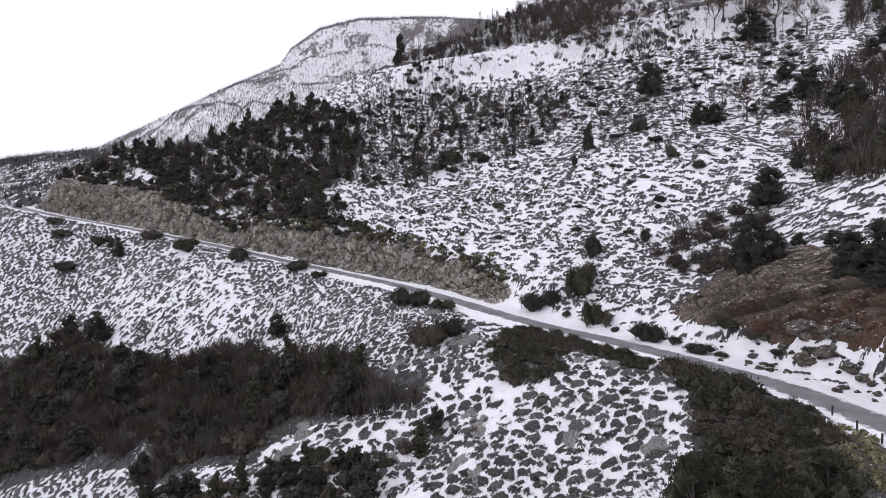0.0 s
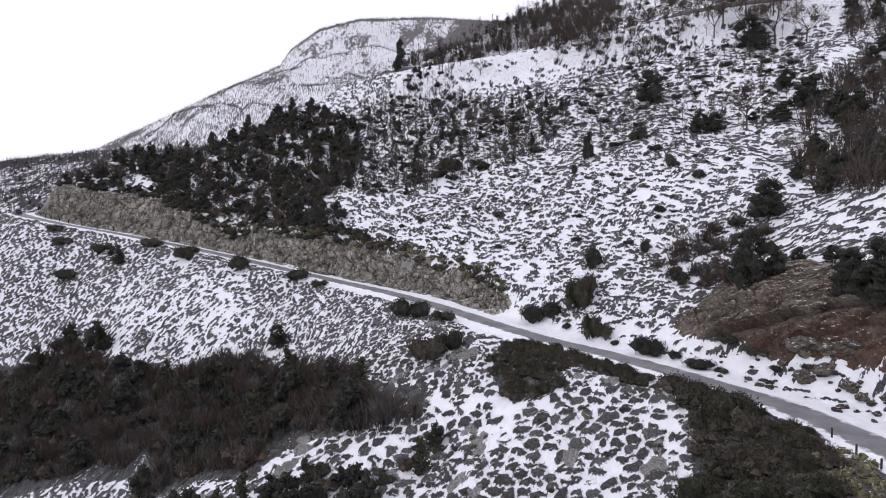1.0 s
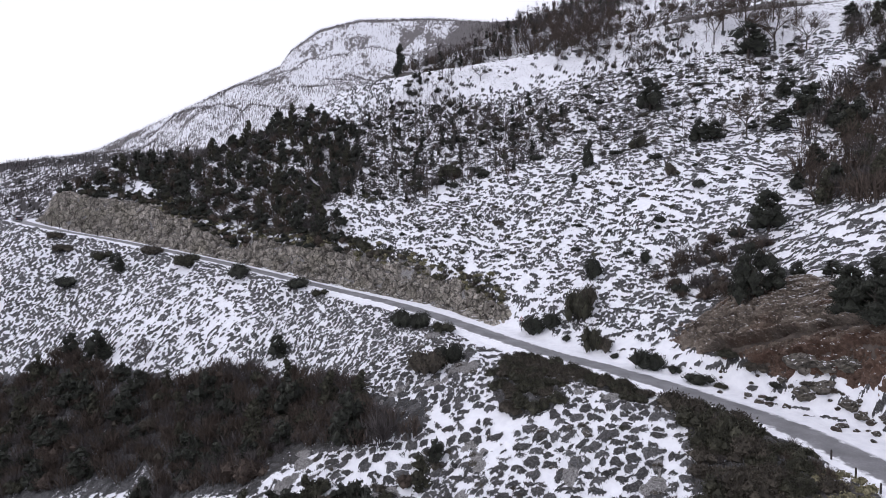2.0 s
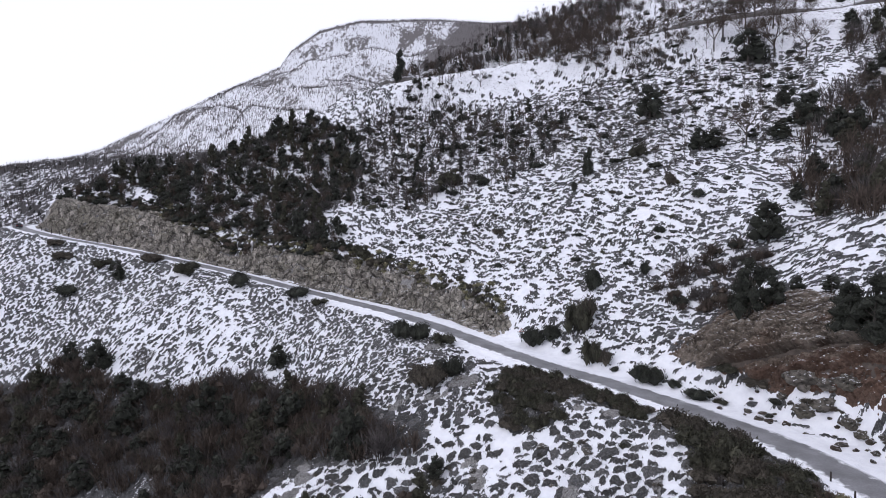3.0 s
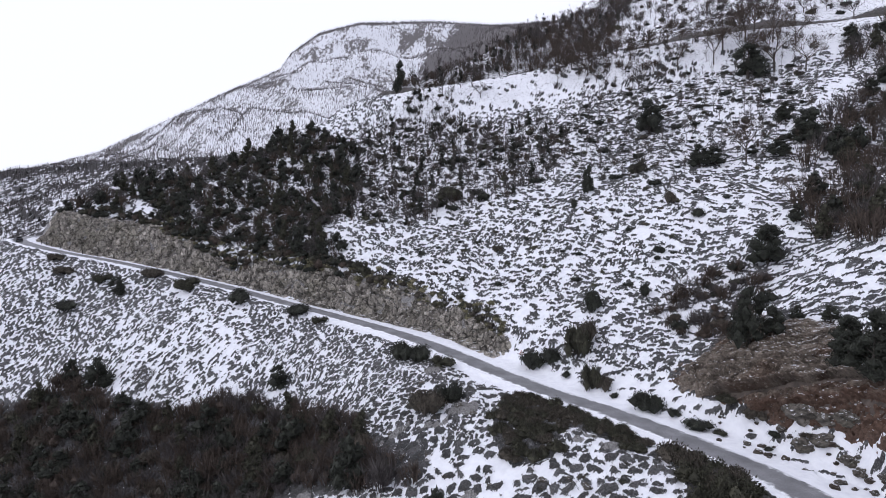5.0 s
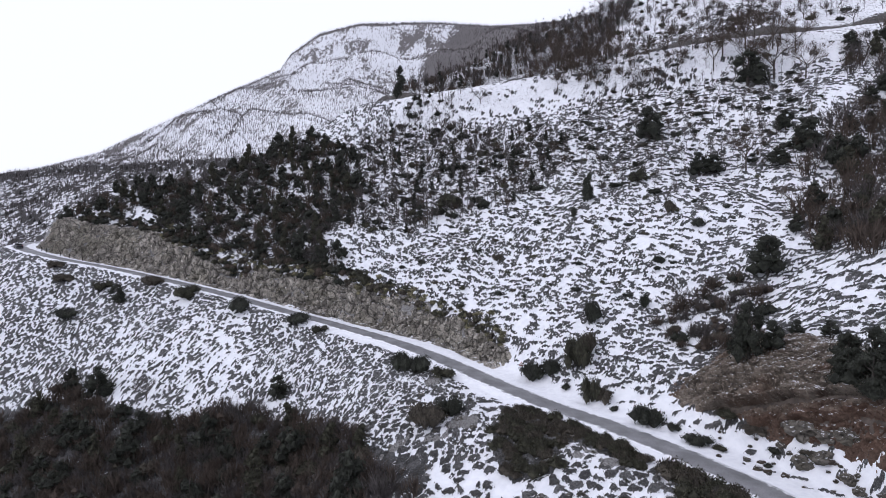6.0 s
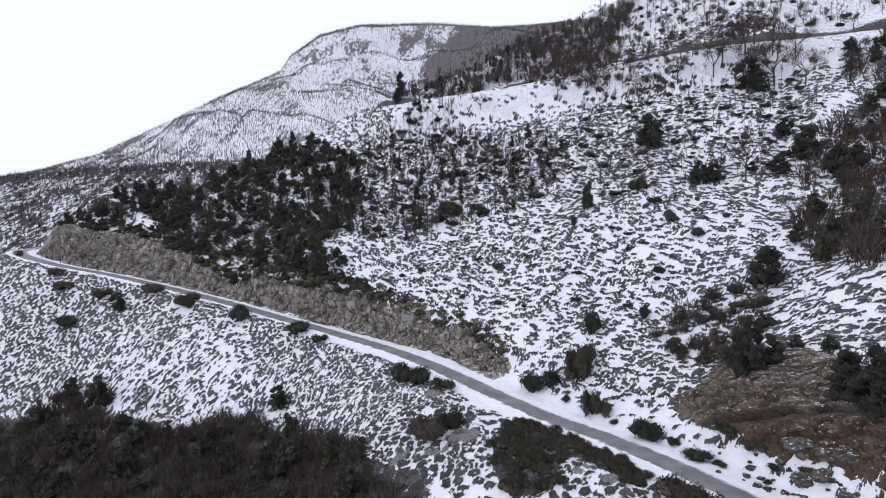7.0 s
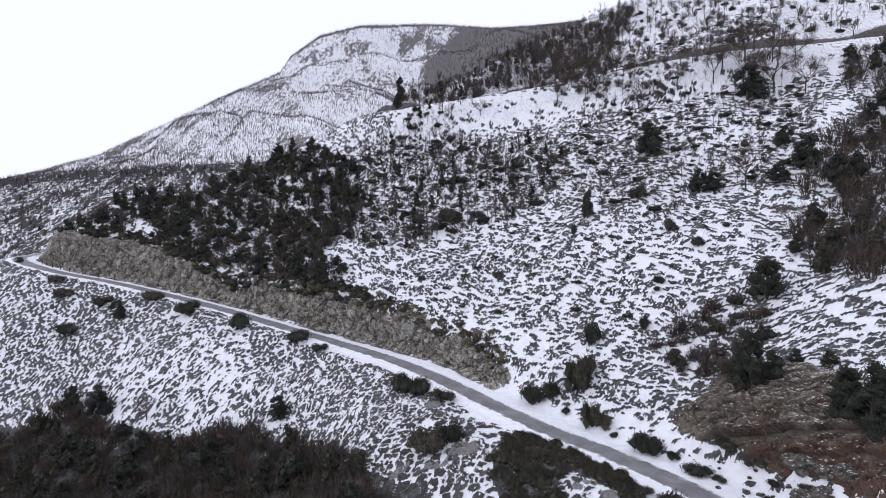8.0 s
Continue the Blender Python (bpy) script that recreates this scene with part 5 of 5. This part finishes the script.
# x, y, half width
LUMPS = Kind([new("earth_clod", boulder_mesh(k, CLOD, 2)) for k in (85, 86, 87)])
BIG_STONES = [(45.2, 75.2, 2.0), (44.6, 77.0, 1.2), (46.4, 72.4, 1.3), (47.4, 70.3, 1.4), (45.6, 71.9, 1.4), (44.2, 73.6, 1.4), (43.4, 77.1, 0.7), (46.4, 68.2, 1.0), (46.4, 66.6, 0.8), (43.6, 75.6, 0.5), (47.2, 64.2, 0.6), (28.8, 73.0, 0.5)]
for k, (x, y, w) in enumerate(BIG_STONES):
    STONES.put(k, x, y, height(x, y) - 0.1 * w, w, rng.uniform(0, 6.3), "grey boulder fallen from the brown outcrop", "boulder", "boulders")
for k in range(48):
    s = rng.uniform(36, 58)
    d = 8.8 - abs(rng.normal(0, 1.8))
    (px, py, _), (wx, wy) = road_at(np.array([s]))
    x, y, w = float(px[0] + wy[0] * d), float(py[0] - wx[0] * d), float(rng.choice((0.2, 0.3, 0.4, 0.6)))
    if d > 3.4:
        (LUMPS if k % 3 else STONES).put(k // 3, x, y, height(x, y) + 0.1 * w, w, rng.uniform(0, 6.3), "brown earth clod below the outcrop" if k % 3 else "grey stone fallen below the outcrop", "clod" if k % 3 else "boulder", "clods below the outcrop" if k % 3 else "stones")
for k in range(60):
    s, d = rng.uniform(28, 100), -rng.uniform(6, 34)
    (px, py, _), (wx, wy) = road_at(np.array([s]))
    x, y = float(px[0] + wy[0] * d), float(py[0] - wx[0] * d)
    if not inside(THICKET, np.array([x]), np.array([y]))[0]:
        w = rng.uniform(0.3, 0.85)
        STONES.put(k, x, y, height(x, y) + 0.1 * w, w, rng.uniform(0, 6.3), "grey stone lying among snowy heath", "boulder", "stones")


def solid(name, mat, build, parent=None, label=""):
    bm = bmesh.new()
    build(bm)
    me = bpy.data.meshes.new(name)
    bm.to_mesh(me)
    bm.free()
    me.materials.append(mat)
    ob = new(name, me)
    ob.parent = parent
    return tagged(ob, label)


def box(bm, size, at, bevel=0.0):
    v = bmesh.ops.create_cube(bm, size=1.0, matrix=Matrix.LocRotScale(at, None, size))["verts"]
    if bevel:
        bmesh.ops.bevel(bm, geom=[e for e in bm.edges if e.verts[0] in v], offset=bevel, segments=2, affect="EDGES", profile=0.6)


def rod(bm, r0, r1, z0, z1, at=(0, 0), sides=10):
    bmesh.ops.create_cone(bm, cap_ends=True, segments=sides, radius1=r0, radius2=r1, depth=z1 - z0, matrix=Matrix.Translation((at[0], at[1], (z0 + z1) / 2)))


def marker_post():
    top = new("marker_post")
    solid("stake", POST_WOOD, lambda bm: box(bm, (0.13, 0.13, 1.2), (0, 0, 0.3), 0.015), top)
    solid("cap", POST_WOOD, lambda bm: rod(bm, 0.095, 0.02, 0.9, 0.97, sides=4), top)
    return top


POSTS = Kind([marker_post()])


def by_road(s, d):
    (px, py, pz), (wx, wy) = road_at(np.array([float(s)]))
    return float(px[0] + wy[0] * d), float(py[0] - wx[0] * d), math.atan2(wy[0], wx[0])


for x, y in ((37.1, 47.2), (36.7, 50.3), (36.7, 53.4), (37.0, 57.3)):
    a = 1.5
    POSTS.put(0, x, y, height(x, y), 1.0, a, "short dark wooden stake at the road edge", "post", "roadside stakes")
for s in (228, 233, 238, 243, 247, 251, 254, 257):
    x, y, a = by_road(s, 3.3)
    POSTS.put(0, x, y, height(x, y), 1.25, a, "dark post beside the bend below the rock face", "post", "posts of the bend", 1.1)


def barrier():
    """A short length of crash barrier on three posts."""
    top = new("crash_barrier")
    for k in (-1, 0, 1):
        solid("post", STEEL, lambda bm: box(bm, (0.10, 0.08, 1.1), (1.9 * k, 0.06, 0.25), 0.01), top)

    def beam(bm):
        prof = [(0.0, 0.48), (0.05, 0.54), (0.0, 0.60), (-0.02, 0.63), (0.0, 0.66), (0.05, 0.72), (0.0, 0.78)]
        rows = [[bm.verts.new((x, -q[0], q[1])) for q in prof] for x in (-2.2, 2.2)]
        for i in range(len(prof) - 1):
            bm.faces.new((rows[0][i], rows[1][i], rows[1][i + 1], rows[0][i + 1]))
        bmesh.ops.solidify(bm, geom=bm.faces[:], thickness=0.012)

    solid("beam", STEEL, beam, top)
    return top


x, y, a = by_road(256, 3.9)
rail = barrier()
rail.matrix_basis = pose(x, y, height(x, y), 0, 0, math.degrees(a))
tagged(rail, "short steel crash barrier inside the road bend", "barrier")


def warning_sign():
    top = new("road_sign")
    solid("pole", STEEL, lambda bm: rod(bm, 0.035, 0.035, -0.4, 2.35), top)

    def plate(size, thick, front):
        def build(bm):
            tri = [(0, 2.28 + size * 0.58), (-size * 0.5, 2.28 - size * 0.29), (size * 0.5, 2.28 - size * 0.29)]
            f = [bm.verts.new((p[0], front, p[1])) for p in tri]
            b = [bm.verts.new((p[0], front + thick, p[1])) for p in tri]
            bm.faces.new(f)
            bm.faces.new(b[::-1])
            for i in range(3):
                bm.faces.new((f[i], b[i], b[(i + 1) % 3], f[(i + 1) % 3]))
            bmesh.ops.recalc_face_normals(bm, faces=bm.faces[:])
        return build

    board = solid("plate", SIGN_RED, plate(0.9, 0.02, -0.06), top, "red-bordered triangular plate")
    solid("face", SIGN_WHITE, plate(0.62, 0.008, -0.072), board, "white face")
    solid("mark", POST_WOOD, lambda bm: box(bm, (0.05, 0.006, 0.2), (0, -0.078, 2.29)), board)
    return top


sign = warning_sign()
x, y, a = (14.7, 113.6, 0.0)
sign.matrix_basis = pose(x, y, height(x, y), 0, 0, 8)
tagged(sign, "triangular warning sign on a steel pole beside the road", "sign")


def car():
    top = new("car")
    side = [(-2.1, 0.35), (-2.12, 0.75), (-2.0, 0.95), (-1.75, 1.02), (-1.35, 1.42), (-0.9, 1.5), (0.1, 1.48), (0.85, 1.02), (1.75, 0.88), (2.05, 0.72), (2.1, 0.4), (1.9, 0.28), (-1.9, 0.28)]

    def shell(bm):
        rows = []
        for yy, tuck in ((-0.88, 0.14), (-0.5, 0.0), (0.5, 0.0), (0.88, 0.14)):
            rows.append([bm.verts.new((px, yy * (0.86 if pz > 1.1 and abs(yy) > 0.6 else 1.0), pz - tuck * (0.3 if pz > 1.1 else 0.1))) for px, pz in side])
        n = len(side)
        for a_row, b_row in zip(rows, rows[1:]):
            for i in range(n):
                j = (i + 1) % n
                bm.faces.new((a_row[i], a_row[j], b_row[j], b_row[i]))
        bm.faces.new(rows[0][::-1])
        bm.faces.new(rows[-1])
        bmesh.ops.recalc_face_normals(bm, faces=bm.faces[:])

    solid("body", CAR_PAINT, shell, top)

    def pane(pts):
        def build(bm):
            v = [bm.verts.new(q) for q in pts]
            bm.faces.new(v)
            bmesh.ops.solidify(bm, geom=bm.faces[:], thickness=0.015)
        return build

    solid("windscreen", CAR_GLASS, pane([(0.82, -0.66, 1.07), (0.82, 0.66, 1.07), (0.18, 0.6, 1.47), (0.18, -0.6, 1.47)]), top)
    solid("rear_window", CAR_GLASS, pane([(-1.76, -0.64, 1.07), (-1.40, -0.58, 1.43), (-1.40, 0.58, 1.43), (-1.76, 0.64, 1.07)]), top)
    for sgn in (-1, 1):
        solid("side_window", CAR_GLASS, pane([(-1.5, sgn * 0.86, 1.05), (0.7, sgn * 0.86, 1.05), (0.1, sgn * 0.79, 1.38), (-1.2, sgn * 0.79, 1.38)]), top)
        solid("tail_lamp", LAMP_RED, lambda bm: box(bm, (0.05, 0.26, 0.16), (-2.1, sgn * 0.66, 0.82), 0.01), top)
        solid("headlight", SIGN_WHITE, lambda bm: box(bm, (0.06, 0.3, 0.14), (2.03, sgn * 0.6, 0.70), 0.01), top)
        for px in (-1.3, 1.3):
            wheel = solid("wheel", RUBBER, lambda bm: bmesh.ops.create_cone(bm, cap_ends=True, segments=20, radius1=0.32, radius2=0.32, depth=0.2, matrix=pose(px, sgn * 0.8, 0.32, 90, 0, 0)), top)
            solid("rim", STEEL, lambda bm: bmesh.ops.create_cone(bm, cap_ends=True, segments=14, radius1=0.19, radius2=0.17, depth=0.22, matrix=pose(px, sgn * 0.81, 0.32, 90, 0, 0)), wheel)
    return top


auto = car()
x, y, a = by_road(264, -1.0)
auto.matrix_basis = pose(x, y, float(np.interp(264, ROAD_S, ROAD_P[:, 2])) + 0.09, 0, 0, math.degrees(a))
tagged(auto, "dark car driving round the snowy mountain bend", "car")
